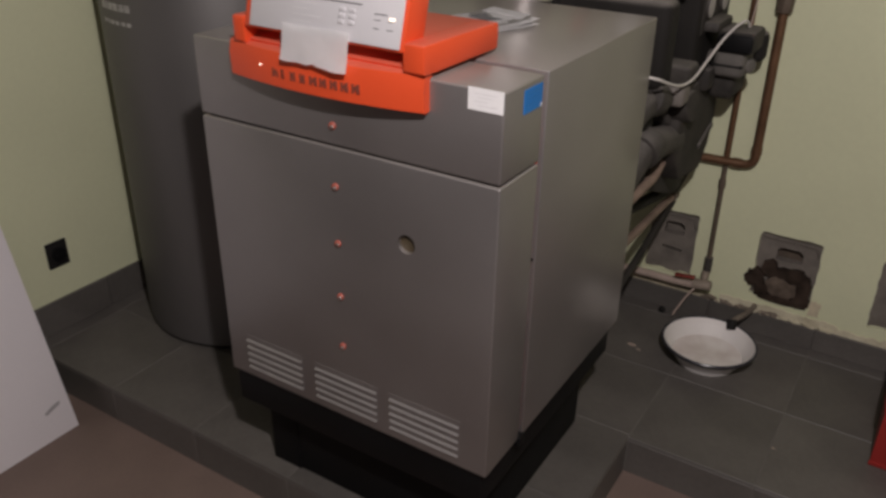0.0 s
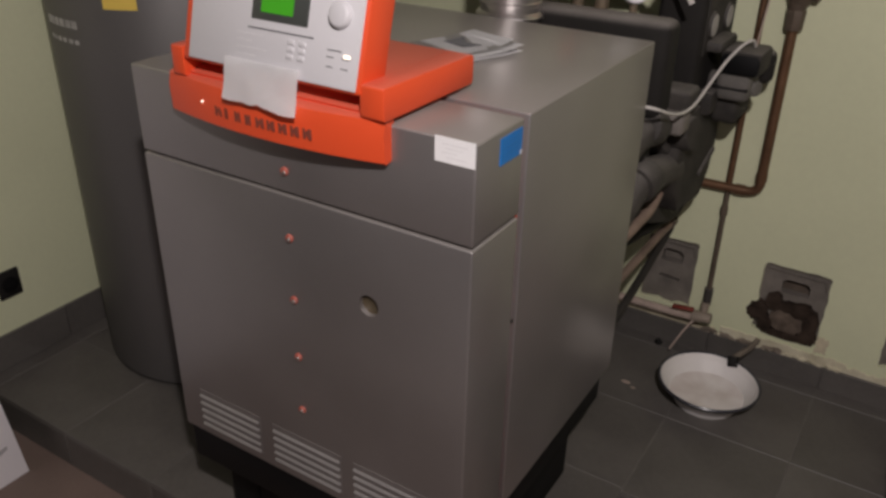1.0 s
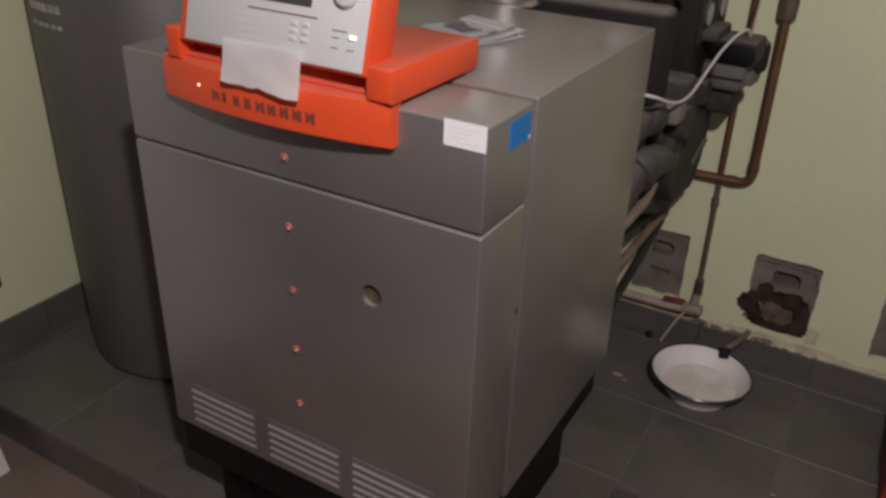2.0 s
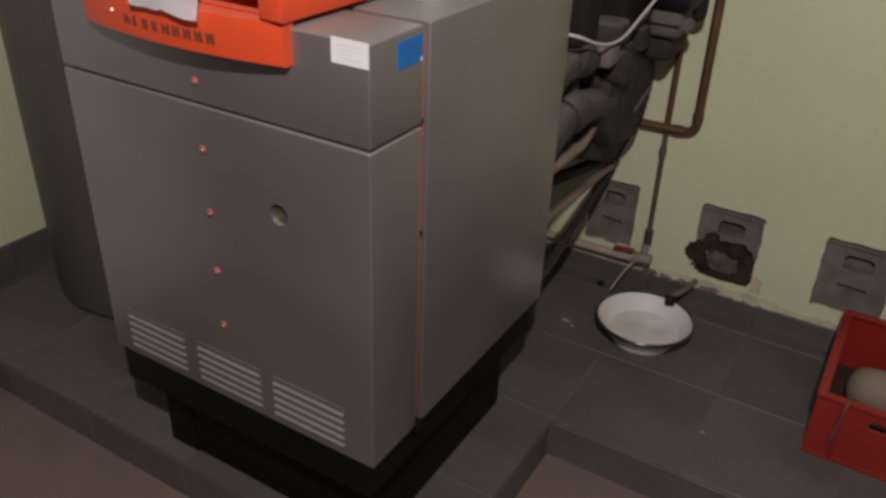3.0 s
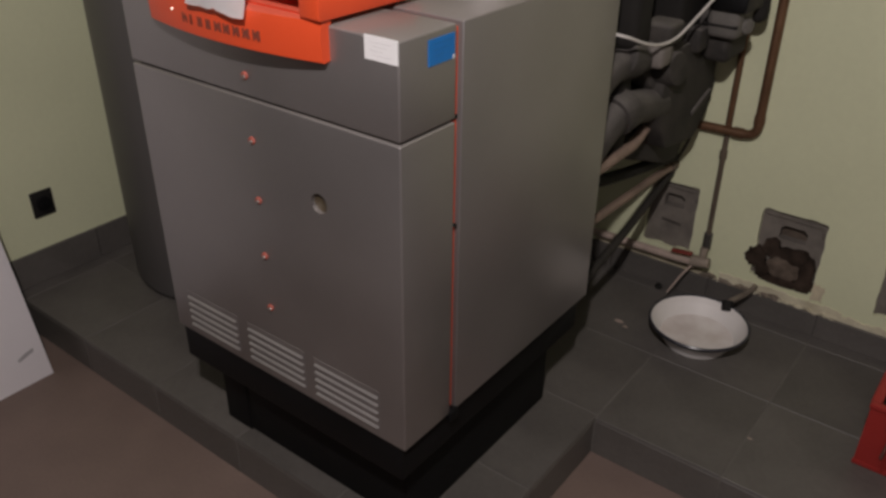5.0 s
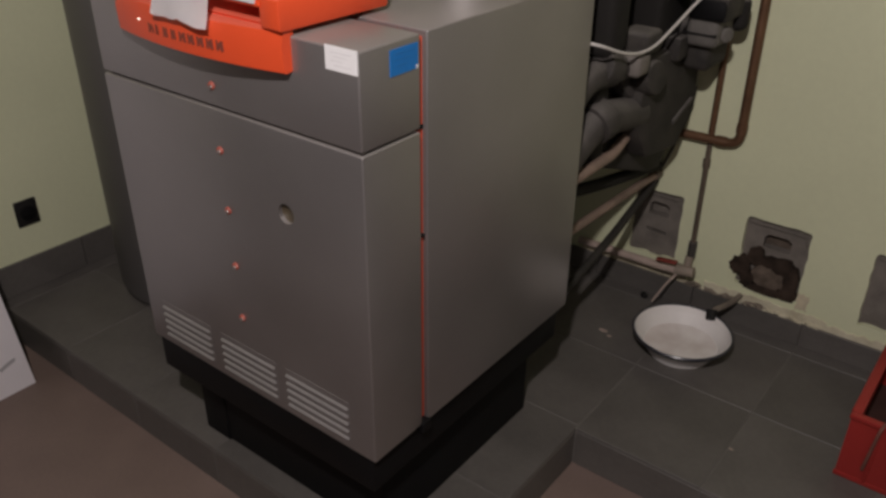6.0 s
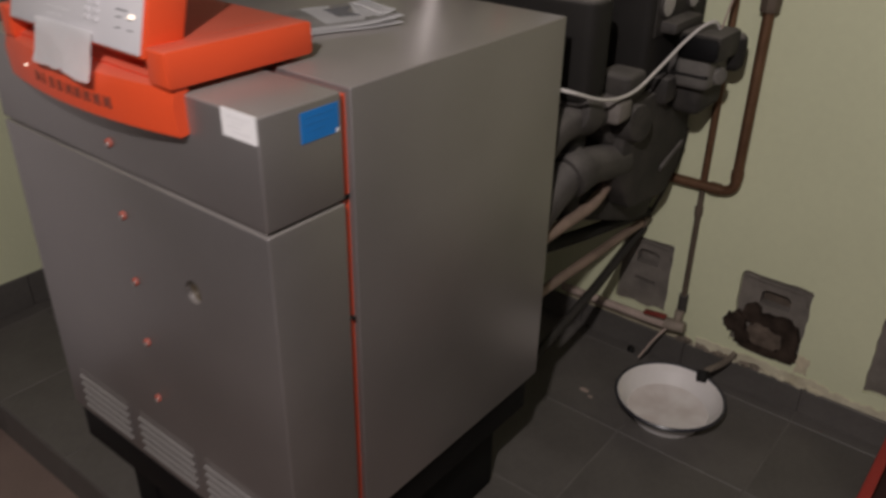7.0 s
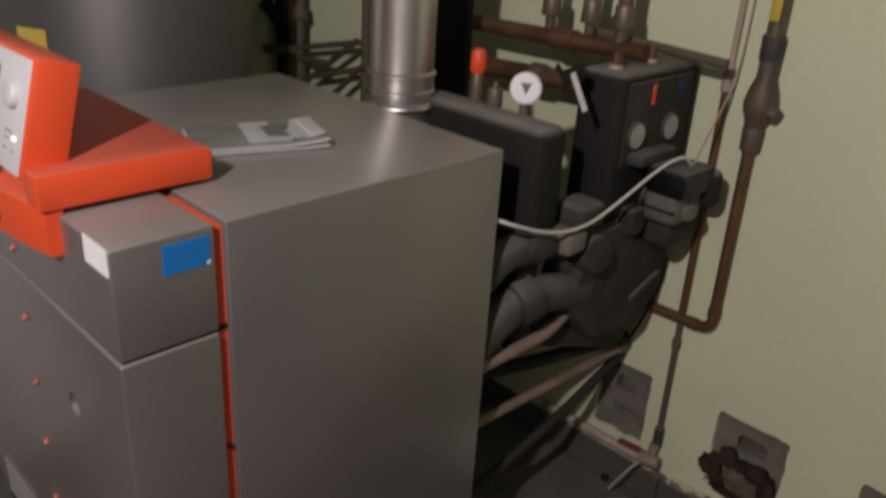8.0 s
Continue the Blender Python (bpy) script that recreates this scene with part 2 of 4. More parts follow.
# Added out of view; its grey sets the bounce on the boiler's side.
tagged(part("wall_east", box(XR, XR + 0.15, YF - 0.15, YB + 0.15, 0, H), material("unseen_grey_wall", (0.17, 0.163, 0.154), 0.9, scale=30, vary=0.2, bump=0.4, fine=120, stain=0.3)), "unseen grey wall, toned to set bounced light", "wall", kind="structure")
tagged(part("wall_south", box(XL, XR, YF - 0.15, YF, 0, H), DARKWALL), "unseen wall, added dark to cut bounced light", "wall", kind="structure")

# The wall behind the boiler: a plaster skin with broken-out holes over the bare wall.
rng = random.Random(4)
HOLES = ((-0.142, 0.010, 0.243, 0.458), (0.200, 0.378, 0.243, 0.460), (0.540, 0.720, 0.238, 0.458))


def ragged(x0, x1, z0, z1, amount):
    pts = []
    for (ax, az), (bx, bz) in zip(((x0, z0), (x1, z0), (x1, z1), (x0, z1)), ((x1, z0), (x1, z1), (x0, z1), (x0, z0))):
        n = 9
        for k in range(n):
            t = k / n
            low = 1.0 if az < z0 + 0.1 and bz < z0 + 0.1 else 0.45
            pts.append((ax + (bx - ax) * t + rng.uniform(-1, 1) * amount * low, az + (bz - az) * t + rng.uniform(-1, 1) * amount * low))
    cut = []
    for p, q in zip(pts, pts[1:] + pts[:1]):
        cut += [(p[0] * 0.75 + q[0] * 0.25, p[1] * 0.75 + q[1] * 0.25), (p[0] * 0.25 + q[0] * 0.75, p[1] * 0.25 + q[1] * 0.75)]
    return cut


def plaster_sheet():
    bm = bmesh.new()
    loops = [[(XL, 0), (XR, 0), (XR, H), (XL, H)]] + [ragged(*h, 0.006) for h in HOLES]
    edges = []
    for loop in loops:
        vs = [bm.verts.new((x, YB, z)) for x, z in loop]
        edges += [bm.edges.new((a, b)) for a, b in zip(vs, vs[1:] + vs[:1])]
    bmesh.ops.triangle_fill(bm, use_beauty=True, use_dissolve=False, edges=edges)
    res = bmesh.ops.extrude_face_region(bm, geom=list(bm.faces))
    bmesh.ops.translate(bm, verts=[g for g in res["geom"] if isinstance(g, bmesh.types.BMVert)], vec=(0, 0.05, 0))
    return bm


north = tagged(part("wall_north", plaster_sheet(), WALL), "pale green plastered wall with broken-out patches above the skirting", "wall", kind="structure")
part("masonry", box(XL - 0.1, XR + 0.1, YB + 0.052, YB + 0.15, 0, H), CONCRETE, north, "bare grey masonry behind the plaster")

# ---- boiler ----
BW, BD, BB, BT = -0.668, 0.684, 0.420, 1.182
boiler = thing("boiler", (-0.334, 0.34, TOP), "silver-grey gas boiler with an orange control unit on a black plinth", "boiler")
part("body", box(BW, 0, 0.1535, BD, BB, BT, 0.0028, 3), SILVER, boiler)
part("seal_strip", box(BW + 0.011, -0.011, 0.137, 0.156, BB + 0.006, BT - 0.010), STRIPE, boiler, "orange seal between casing and front cover")
ORI = 1.0275
part("hood", box(BW, 0, 0.0, 0.137, ORI + 0.0024, BT, 0.004, 3), SILVER, boiler, "silver-grey upper front cover")


def door_mesh():
    """The door's pan with a round sight hole cut through its face."""
    bm = box(BW, 0, 0.0, 0.137, BB, ORI - 0.0026, 0.0035, 3)
    front = max((f for f in bm.faces if abs(f.calc_center_median().y) < 1e-5), key=lambda f: f.calc_area())
    outer = list(front.edges)
    bmesh.ops.delete(bm, geom=[front], context="FACES_ONLY")
    rim, back = [], []
    for i in range(32):
        a = 2 * math.pi * i / 32
        x, z = -0.182 + 0.0186 * math.cos(a), 0.875 + 0.0186 * math.sin(a)
        rim.append(bm.verts.new((x, 0.0, z)))
        back.append(bm.verts.new((x, 0.0098, z)))
    inner = [bm.edges.new((rim[i], rim[(i + 1) % 32])) for i in range(32)]
    bmesh.ops.triangle_fill(bm, use_beauty=True, edges=outer + inner)
    for i in range(32):
        j = (i + 1) % 32
        bm.faces.new((rim[i], rim[j], back[j], back[i]))
    return bm


door = part("door", door_mesh(), SILVER, boiler, "silver-grey front door with louvred air slots")
# Black filler in the hood seam draws the gap's shade as a colour.
part("seam_shade", box(BW + 0.012, -0.012, 0.01, 0.136, ORI - 0.004, ORI + 0.004), SOOT, boiler)
for k in range(5):
    z = 1.066 - 0.1163 * k
    rivet = part("rivet", rod((-0.338, 0.002, z), (-0.338, -0.0045, z), 0.0078, 0.0068, 18, 0.0015), GLOWRED, door if k else boiler, "small red and bright metal screw cap")
    part("screw_head", rod((-0.3365, -0.003, z - 0.0012), (-0.3365, -0.0062, z - 0.0012), 0.0045, 0.0038, 12, 0.001), CHROME, rivet) if k == 0 else part("screw_head", rod((-0.3365, -0.003, z - 0.0012), (-0.3365, -0.0062, z - 0.0012), 0.0045, 0.0038, 12, 0.001), CHROME, door)
# sight hole
part("sight_glass", rod((-0.182, 0.016, 0.875), (-0.182, 0.0088, 0.875), 0.0192, None, 24), material("dim_brown_glass", (0.098, 0.076, 0.047), 0.35, scale=60, vary=0.5), door, "dull brown sight glass")
# louvres: pressed slats in three groups
for x0, x1 in ((-0.613, -0.451), (-0.418, -0.254), (-0.226, -0.060)):
    part("louvre_recess", box(x0, x1, -0.0008, 0.004, 0.439, 0.531), SILVER, door)
    for k in range(5):
        z = 0.4445 + 0.0176 * k
        slat = prism([(0.0, z + 0.001), (-0.0048, z), (-0.0056, z + 0.0010), (-0.0048, z + 0.0022), (-0.0008, z + 0.0042)], "x", x0 + 0.002, x1 - 0.002)
        part("slat", slat, SLAT, door)
# plinth
plinth = part("plinth", box(-0.632, -0.056, 0.076, 0.618, TOP, 0.36, 0.006), BLACK, boiler, "black lacquered sheet-metal plinth")
part("plinth_rail", box(BW + 0.005, -0.014, 0.008, 0.668, 0.331, BB + 0.001, 0.004), BLACK, boiler)
part("plinth_foot", prism([(-0.638, 0.0725), (-0.556, 0.0725), (-0.549, 0.080), (-0.549, 0.150), (-0.638, 0.150)], "z", TOP, 0.332, 0.002), BLACK, plinth, "black sheet-metal corner post")
part("latch", box(-0.018, 0.006, 0.132, 0.158, BB - 0.018, BB + 0.006, 0.003), BLACK, boiler, "black latch at the casing's lower edge")
# labels
white_label = part("rating_label", box(-0.0635, -0.001, -0.0016, 0.0005, 1.148, 1.1835), PAPER, boiler, "white rating label with grey print")
for k in range(4):
    part("print_line", box(-0.052 + 0.006 * (k % 2), -0.012 - 0.008 * (k % 3), -0.0021, -0.0015, 1.1745 - 0.0062 * k, 1.1754 - 0.0062 * k), FAINT, white_label)
blue_label = part("warning_label", box(-0.0005, 0.0016, 0.066, 0.129, 1.131, 1.1705), BLUE, boiler, "blue plastic label with fine print")
for k in range(3):
    part("print_line", box(0.0015, 0.0021, 0.074, 0.120 - 0.008 * k, 1.162 - 0.009 * k, 1.1635 - 0.009 * k), DARKBLUE, blue_label)
# White corner patch paints the label's shiny spot.
part("label_glint", box(0.0004, 0.0022, 0.124, 0.1295, 1.1305, 1.137, 0.0005), WHITEP, blue_label, "white corner patch, a painted glint")

part("seal_joint", box(-0.0125, -0.009, 0.1375, 0.1535, 1.024, 1.031), SOOT, boiler)
part("lock_screw", rod((-0.008, 0.1445, 0.834), (-0.002, 0.1445, 0.834), 0.0035, None, 12), SOOT, boiler, "black lock screw in the seal strip")

# control unit
CX, CW = -0.345, 0.210
TX0, TX1 = -0.533, -0.130


def fascia_mesh():
    bm = bmesh.new()
    n = 24
    cols = []
    for i in range(n + 1):
        u = i / n * 2 - 1
        x = CX + CW * u
        y = -0.016 - 0.023 * (1 - u * u)
        zb = 1.128
        cols.append([bm.verts.new(p) for p in ((x, 0.001, zb + 0.002), (x, y + 0.003, zb), (x, y, zb + 0.002), (x, y - 0.002, 1.17), (x, y + 0.003, 1.190), (x, y + 0.01, 1.1945), (x, 0.006, 1.1945), (x, 0.006, 1.1835), (x, 0.001, 1.1830))])
    for a, b in zip(cols, cols[1:]):
        for k in range(9):
            bm.faces.new((a[k], b[k], b[(k + 1) % 9], a[(k + 1) % 9]))
    bm.faces.new(cols[0])
    bm.faces.new(cols[-1][::-1])
    return bm


unit = part("control_unit", fascia_mesh(), ORANGE, boiler, "orange control unit with a curved front")
# lettering of the maker as plain dark shapes
for k, w in enumerate((0.0135, 0.006, 0.011, 0.011, 0.0155, 0.014, 0.0145, 0.0145, 0.0145)):
    x = -0.436 + 0.0217 * k
    u = (x - CX) / CW
    y = -0.0178 - 0.023 * (1 - u * u)
    slant = 0.004 * (-1) ** k
    bar = prism([(x, 1.147), (x + 0.004, 1.147), (x + 0.004 + slant * 0.5, 1.1555), (x + w - 0.004, 1.147), (x + w, 1.147), (x + w, 1.1625), (x + w - 0.004, 1.1625), (x + 0.004, 1.1570), (x + 0.004, 1.1625), (x, 1.1625)], "y", y - 0.0006, y + 0.004)
    part("emblem_bar", bar, DARKRED, unit)
part("indicator", rod((CX - 0.120, -0.020, 1.163), (CX - 0.120, -0.0352, 1.163), 0.0019, None, 10), LEDW, unit)
# tray: a solid slab with two ears and a rounded channel in front of the panel
tray = part("tray", prism([(0.028, 1.1905), (0.028, 1.2388), (0.204, 1.2369), (0.2105, 1.2335), (0.2120, 1.2290), (0.2120, 1.1905)], "x", TX0 + 0.023, TX1 - 0.036), ORANGE, boiler, "orange lid of the control unit")
for x0, x1 in ((TX0, TX0 + 0.026), (TX1 - 0.040, TX1)):
    part("side", prism([(-0.021, 1.1915), (-0.024, 1.1950), (-0.024, 1.2365), (-0.0215, 1.2392), (0.206, 1.2365), (0.2125, 1.2325), (0.2125, 1.1945), (0.208, 1.1905)], "x", x0, x1, 0.0018), ORANGE, tray)
part("channel", prism([(-0.012, 1.1945), (-0.014, 1.198), (0.004, 1.2025), (0.014, 1.2085), (0.022, 1.217), (0.026, 1.230), (0.034, 1.233), (0.034, 1.1945)], "x", TX0 + 0.026, TX1 - 0.040), ORANGE, tray)
part("tray_foot", rod((TX1 - 0.026, 0.165, BT), (TX1 - 0.026, 0.165, 1.191), 0.010), SOOT, tray, "black rubber foot")
# tilted operating panel
LEAN_BACK = Matrix.Translation((0, -0.030, 1.228)) @ Matrix.Rotation(radians(-15), 4, "X")
PX0, PX1, PH = -0.502, -0.166, 0.150


def on_panel(bm):
    return turned(bm, LEAN_BACK)


panel = part("panel", on_panel(box(PX0, PX1, 0.002, 0.058, -0.004, PH, 0.005)), ORANGE, boiler, "orange operating panel with a white front, tilted up")
plate = part("face_plate", on_panel(box(PX0 + 0.015, PX1 - 0.007, -0.001, 0.004, 0.0, PH - 0.006, 0.0015)), WHITEP, panel, "white panel front with display and buttons")
frame_ = part("display_frame", on_panel(box(-0.367, -0.264, -0.0025, 0.002, 0.072, 0.122, 0.001)), LCDF, plate, "dark display frame")
part("display", on_panel(box(-0.349, -0.291, -0.0034, 0.001, 0.083, 0.112)), GREENLCD, panel, "green lit display")
part("rotary_knob", on_panel(rod((-0.209, 0.0, 0.096), (-0.209, -0.011, 0.096), 0.019, 0.016, 28, 0.003)), WHITEP, panel, "white round rotary knob")
part("divider_line", on_panel(box(-0.372, -0.252, -0.0016, 0.001, 0.0585, 0.0608)), INK, plate)
for k in range(3):
    for j in range(2):
        part("button", on_panel(box(-0.296 + 0.02 * j, -0.284 + 0.02 * j, -0.0032, 0.0, 0.026 + 0.010 * k, 0.032 + 0.010 * k, 0.001)), WHITEP, panel)
for k in range(2):
    for j in range(2):
        part("print_line", on_panel(box(-0.226 + 0.026 * j, -0.214 + 0.026 * j, -0.0015, 0.001, 0.026 + 0.013 * k, 0.0275 + 0.013 * k)), INK, plate)
for k, w in enumerate((0.05, 0.03, 0.058, 0.04)):
    part("print_line", on_panel(box(-0.392, -0.392 + w, -0.0015, 0.001, 0.050 - 0.010 * k, 0.0512 - 0.010 * k)), FAINT, plate)
part("print_line", on_panel(box(-0.226, -0.202, -0.0015, 0.001, 0.048, 0.0498)), INK, plate)
part("indicator", on_panel(box(-0.196, -0.187, -0.0032, 0.0, 0.041, 0.0455)), LEDW, panel, "small lit indicator")

# paper slip taped over the panel's lower half
def slip_mesh():
    bm = bmesh.new()
    nx, nz = 14, 16
    grid = []
    for j in range(nz + 1):
        v = j / nz
        row = []
        for i in range(nx + 1):
            u = i / nx
            low = 0.005 * u + 0.0012 * math.sin(17 * u) - 0.005 * math.exp(-((u - 0.5) / 0.07) ** 2) if j == 0 else 0.0
            x = -0.408 + 0.140 * u + 0.006 * (1 - v)
            z = -0.047 + 0.060 * v - low * (1 if j == 0 else 0)
            y = -0.006 - 0.010 * max(0, 0.8 - v) * 0.6 + 0.0012 * math.sin(7 * u + 5 * v)
            row.append(bm.verts.new((x, y, z)))
        grid.append(row)
    for a, b in zip(grid, grid[1:]):
        for i in range(nx):
            bm.faces.new((a[i], a[i + 1], b[i + 1], b[i]))
    bmesh.ops.solidify(bm, geom=list(bm.faces), thickness=0.0006)
    return on_panel(bm)


note = tagged(part("paper_note", slip_mesh(), PAPER), "torn white paper slip, taped to the control panel", "note")

# ---- storage tank ----
TX, TY, TR = -1.24, 0.60, 0.31
tank = thing("hot_water_tank", (TX, TY, TOP), "tall silver-grey cylindrical hot water storage tank", "water tank")
jacket = part("jacket", lathe([(0, TOP + 0.012), (TR - 0.012, TOP + 0.012), (TR - 0.002, TOP + 0.018), (TR, TOP + 0.03), (TR, 1.70), (TR - 0.012, 1.72), (0, 1.74)], (TX, TY, 0), 96), TANKMAT, tank)
part("base_ring", lathe([(0, TOP), (TR - 0.02, TOP), (TR - 0.02, TOP + 0.012), (0, TOP + 0.012)], (TX, TY, 0), 64), SOOT, tank)


def on_tank(a0, a1, z0, z1, out=0.001):
    """A thin curved patch on the tank's jacket."""
    bm = bmesh.new()
    n = 8
    rows = []
    for i in range(n + 1):
        a = radians(a0 + (a1 - a0) * i / n)
        rows.append([bm.verts.new((TX + r * math.cos(a), TY + r * math.sin(a), z)) for r, z in ((TR, z0), (TR + out, z0), (TR + out, z1), (TR, z1))])
    for a, b in zip(rows, rows[1:]):
        for k in range(4):
            bm.faces.new((a[k], b[k], b[(k + 1) % 4], a[(k + 1) % 4]))
    bm.faces.new(rows[0])
    bm.faces.new(rows[-1][::-1])
    return bm


for k, (a, w) in enumerate(((-110, 3.4), (-105.4, 1.6), (-102.6, 3.2), (-98.2, 3.2), (-93.8, 3.4), (-89.6, 3.2))):
    part("emblem_bar", on_tank(a, a + w, 1.106, 1.124), WORN, tank)
    part("emblem_bar", on_tank(a + 0.3, a + w * 0.9, 1.070, 1.080), WORN, tank)

# ---- flue ----
FX, FY, FR = -0.362, 0.772, 0.066
flue = thing("flue_pipe", (FX, FY, 1.02), "shiny stainless steel flue pipe rising behind the boiler", "flue")
part("pipe", lathe([(FR - 0.004, 1.02), (FR, 1.02), (FR, 1.195), (FR + 0.003, 1.198), (FR + 0.003, 1.203), (FR, 1.206), (FR, 1.228), (FR + 0.004, 1.232), (FR + 0.004, 1.238), (FR - 0.001, 1.242), (FR - 0.001, H), (FR - 0.004, H)], (FX, FY, 0), 64), STEEL, flue)
part("collar", lathe([(FR, 1.168), (FR + 0.008, 1.168), (FR + 0.010, 1.173), (FR + 0.008, 1.178), (FR, 1.183)], (FX, FY, 0), 64), STEEL, flue)
part("flue_box", box(-0.50, -0.16, BD + 0.004, 0.86, 0.80, 1.02, 0.01), SOOT, flue, "dark flue outlet box at the boiler's back")

# ---- leaflet on the boiler ----
leaf = thing("leaflet", (-0.266, 0.373, BT), "folded white leaflet with a grey picture, lying on the boiler", "leaflet")
LEAF = Matrix.Translation((-0.266, 0.373, BT)) @ Matrix.Rotation(radians(-21), 4, "Z")


def sheet(x0, x1, y0, y1, z, lift, thick=0.0006):
    bm = bmesh.new()
    n = 10
    g = [[bm.verts.new((x0 + (x1 - x0) * i / n, y0 + (y1 - y0) * j / n, z + lift * (max(0, j / n - 0.45) ** 2) * (0.6 + 0.8 * i / n) * 3 + 0.0008 * math.sin(3 * i / n + 2 * j / n) + 0.0006 * math.sin(9 * j / n + 4 * i / n))) for i in range(n + 1)] for j in range(n + 1)]
    for a, b in zip(g, g[1:]):
        for i in range(n):
            bm.faces.new((a[i], a[i + 1], b[i + 1], b[i]))
    bmesh.ops.solidify(bm, geom=list(bm.faces), thickness=thick)
    return turned(bm, LEAF)


part("page", sheet(-0.074, 0.074, -0.112, 0.103, 0.0046, 0.002, 0.0040), PAPER, leaf)
part("page", sheet(-0.074, 0.072, -0.110, 0.105, 0.0088, 0.007, 0.0034), PAPER, leaf)
GREYPAPER = material("grey_print_paper", (0.44, 0.425, 0.40), 0.6, scale=40, vary=0.25, bump=0.1, tint=(0.58, 0.565, 0.54))
part("cover", sheet(-0.073, 0.054, -0.110, 0.104, 0.0100, 0.007), GREYPAPER, leaf, "grey printed cover")
part("cover_print", sheet(-0.070, 0.046, -0.022, 0.103, 0.0111, 0.009), PAPER, leaf, "white printed field on the cover")
part("cover_picture", turned(prism([(-0.040, 0.010), (0.014, 0.016), (0.022, 0.050), (-0.010, 0.040), (-0.046, 0.062)], "z", 0.0124, 0.0134), LEAF), INK, leaf, "dark printed figure")
part("cover_picture", turned(prism([(-0.058, 0.074), (0.034, 0.080), (0.034, 0.086), (-0.058, 0.080)], "z", 0.0140, 0.0152), LEAF), FAINT, leaf)

# ---- pipe group behind the boiler ----
# header block, its fittings
header_block = thing("insulated_manifold", (-0.19, 0.845, 0.98), "dark grey foam-clad pipe manifold behind the boiler", "manifold")
part("shell", box(-0.345, -0.004, 0.790, 0.874, 0.985, 1.194, 0.022, 3), FOAM, header_block)
part("shell_lower", box(-0.30, -0.030, 0.795, 0.868, 0.72, 0.99, 0.02, 3), FOAM, header_block)

gauge = thing("pressure_gauge", (-0.116, 0.87, 1.19), "round pressure gauge with a white dial on a brass fitting", "gauge")
GA = Matrix.Translation((-0.116, 0.868, 1.240)) @ Matrix.Rotation(radians(38), 4, "Z") @ Matrix.Rotation(radians(78), 4, "X")
part("case", turned(rod((0, 0, -0.014), (0, 0, 0.012), 0.031, None, 32, 0.003), GA), WHITEP, gauge, "white plastic gauge case")
part("dial", turned(rod((0, 0, 0.012), (0, 0, 0.0135), 0.0268, None, 32), GA), PAPER, gauge, "white dial")
part("needle", turned(prism([(-0.010, 0.010), (0.011, 0.010), (0.001, -0.012)], "z", 0.0136, 0.0148), GA), INK, gauge)
part("stem", rod((-0.116, 0.868, 1.19), (-0.116, 0.868, 1.212), 0.009), BRASS, gauge)
safety = thing("safety_valve", (-0.244, 0.87, 1.19), "brass safety valve with an orange cap", "valve")
part("valve_body", rod((-0.244, 0.87, 1.19), (-0.244, 0.87, 1.245), 0.014, 0.011, 16, 0.002), BRASS, safety)
part("cap", lathe([(0.0, 1.294), (0.010, 1.292), (0.0155, 1.284), (0.0165, 1.252), (0.013, 1.245), (0, 1.245)], (-0.244, 0.87, 0), 20), ORANGE, safety, "orange valve cap")
vent = thing("air_vent", (-0.185, 0.86, 1.19), "small brass automatic air vent", "valve")
part("vent_body", rod((-0.185, 0.86, 1.19), (-0.185, 0.86, 1.228), 0.016, 0.015, 18, 0.003), BRASS, vent)
part("vent_cap", rod((-0.185, 0.86, 1.228), (-0.185, 0.86, 1.240), 0.006, 0.005, 12), BRASS, vent)
stop = thing("stop_valve", (-0.03, 0.93, 1.24), "small shut-off valve with a white lever", "valve")
part("valve_body", tube([(-0.52, 1.20, 1.172), (-0.225, 1.20, 1.188)], 0.023, 0), COPPER, stop)
part("neck", rod((-0.225, 1.20, 1.188), (-0.060, 0.955, 1.266), 0.011, 0.010, 12), OLDPIPE, stop)
part("packing_nut", rod((-0.37, 1.20, 1.180), (-0.33, 1.20, 1.182), 0.030, None, 8, 0.003), OLDPIPE, stop)
part("hub", rod((-0.058, 0.915, 1.268), (-0.058, 0.96, 1.268), 0.015, None, 16, 0.003), SOOT, stop)
part("wing_handle", prism([(-0.082, 1.290), (-0.062, 1.272), (-0.046, 1.292), (-0.040, 1.286), (-0.052, 1.262), (-0.060, 1.236), (-0.068, 1.262), (-0.086, 1.282)], "y", 0.910, 0.917, 0.002), SOOT, stop, "black wing handle")
part("lever", turned(box(-0.006, 0.006, -0.0015, 0.0015, -0.045, 0.03, 0.001), Matrix.Translation((-0.026, 0.908, 1.254)) @ Matrix.Rotation(radians(-31), 4, "Y")), CABLE, stop, "white lever")

# pump group with two thermometers
group = thing("pump_group", (0.0, 1.08, 0.66), "black foam-clad heating pump group with two round thermometers", "pump group")
part("upper_shell", box(-0.1145, -0.0027, 1.0283, 1.3233, 0.955, 1.2682, 0.017, 3), FOAM, group)
part("front_plate", box(-0.007, 0.0015, 1.0496, 1.2893, 1.0733, 1.249, 0.004), GREYFOAM, group)
part("front_lip", box(-0.0347, 0.0378, 1.0709, 1.2094, 1.0807, 1.1063, 0.009), GREYIRON, group)
DIAL = material("dusty_dial", (0.46, 0.44, 0.42), 0.6, scale=40, vary=0.3)
part("side_shell", box(-0.105, -0.012, 1.00, 1.285, 0.78, 0.975, 0.024, 3), FOAM, group)
part("lower_shell", prism([(0.97, 0.95), (1.285, 0.96), (1.300, 0.80), (1.275, 0.72), (1.21, 0.66), (1.02, 0.69), (0.93, 0.80)], "x", -0.09, 0.012, 0.014), GREYFOAM, group)
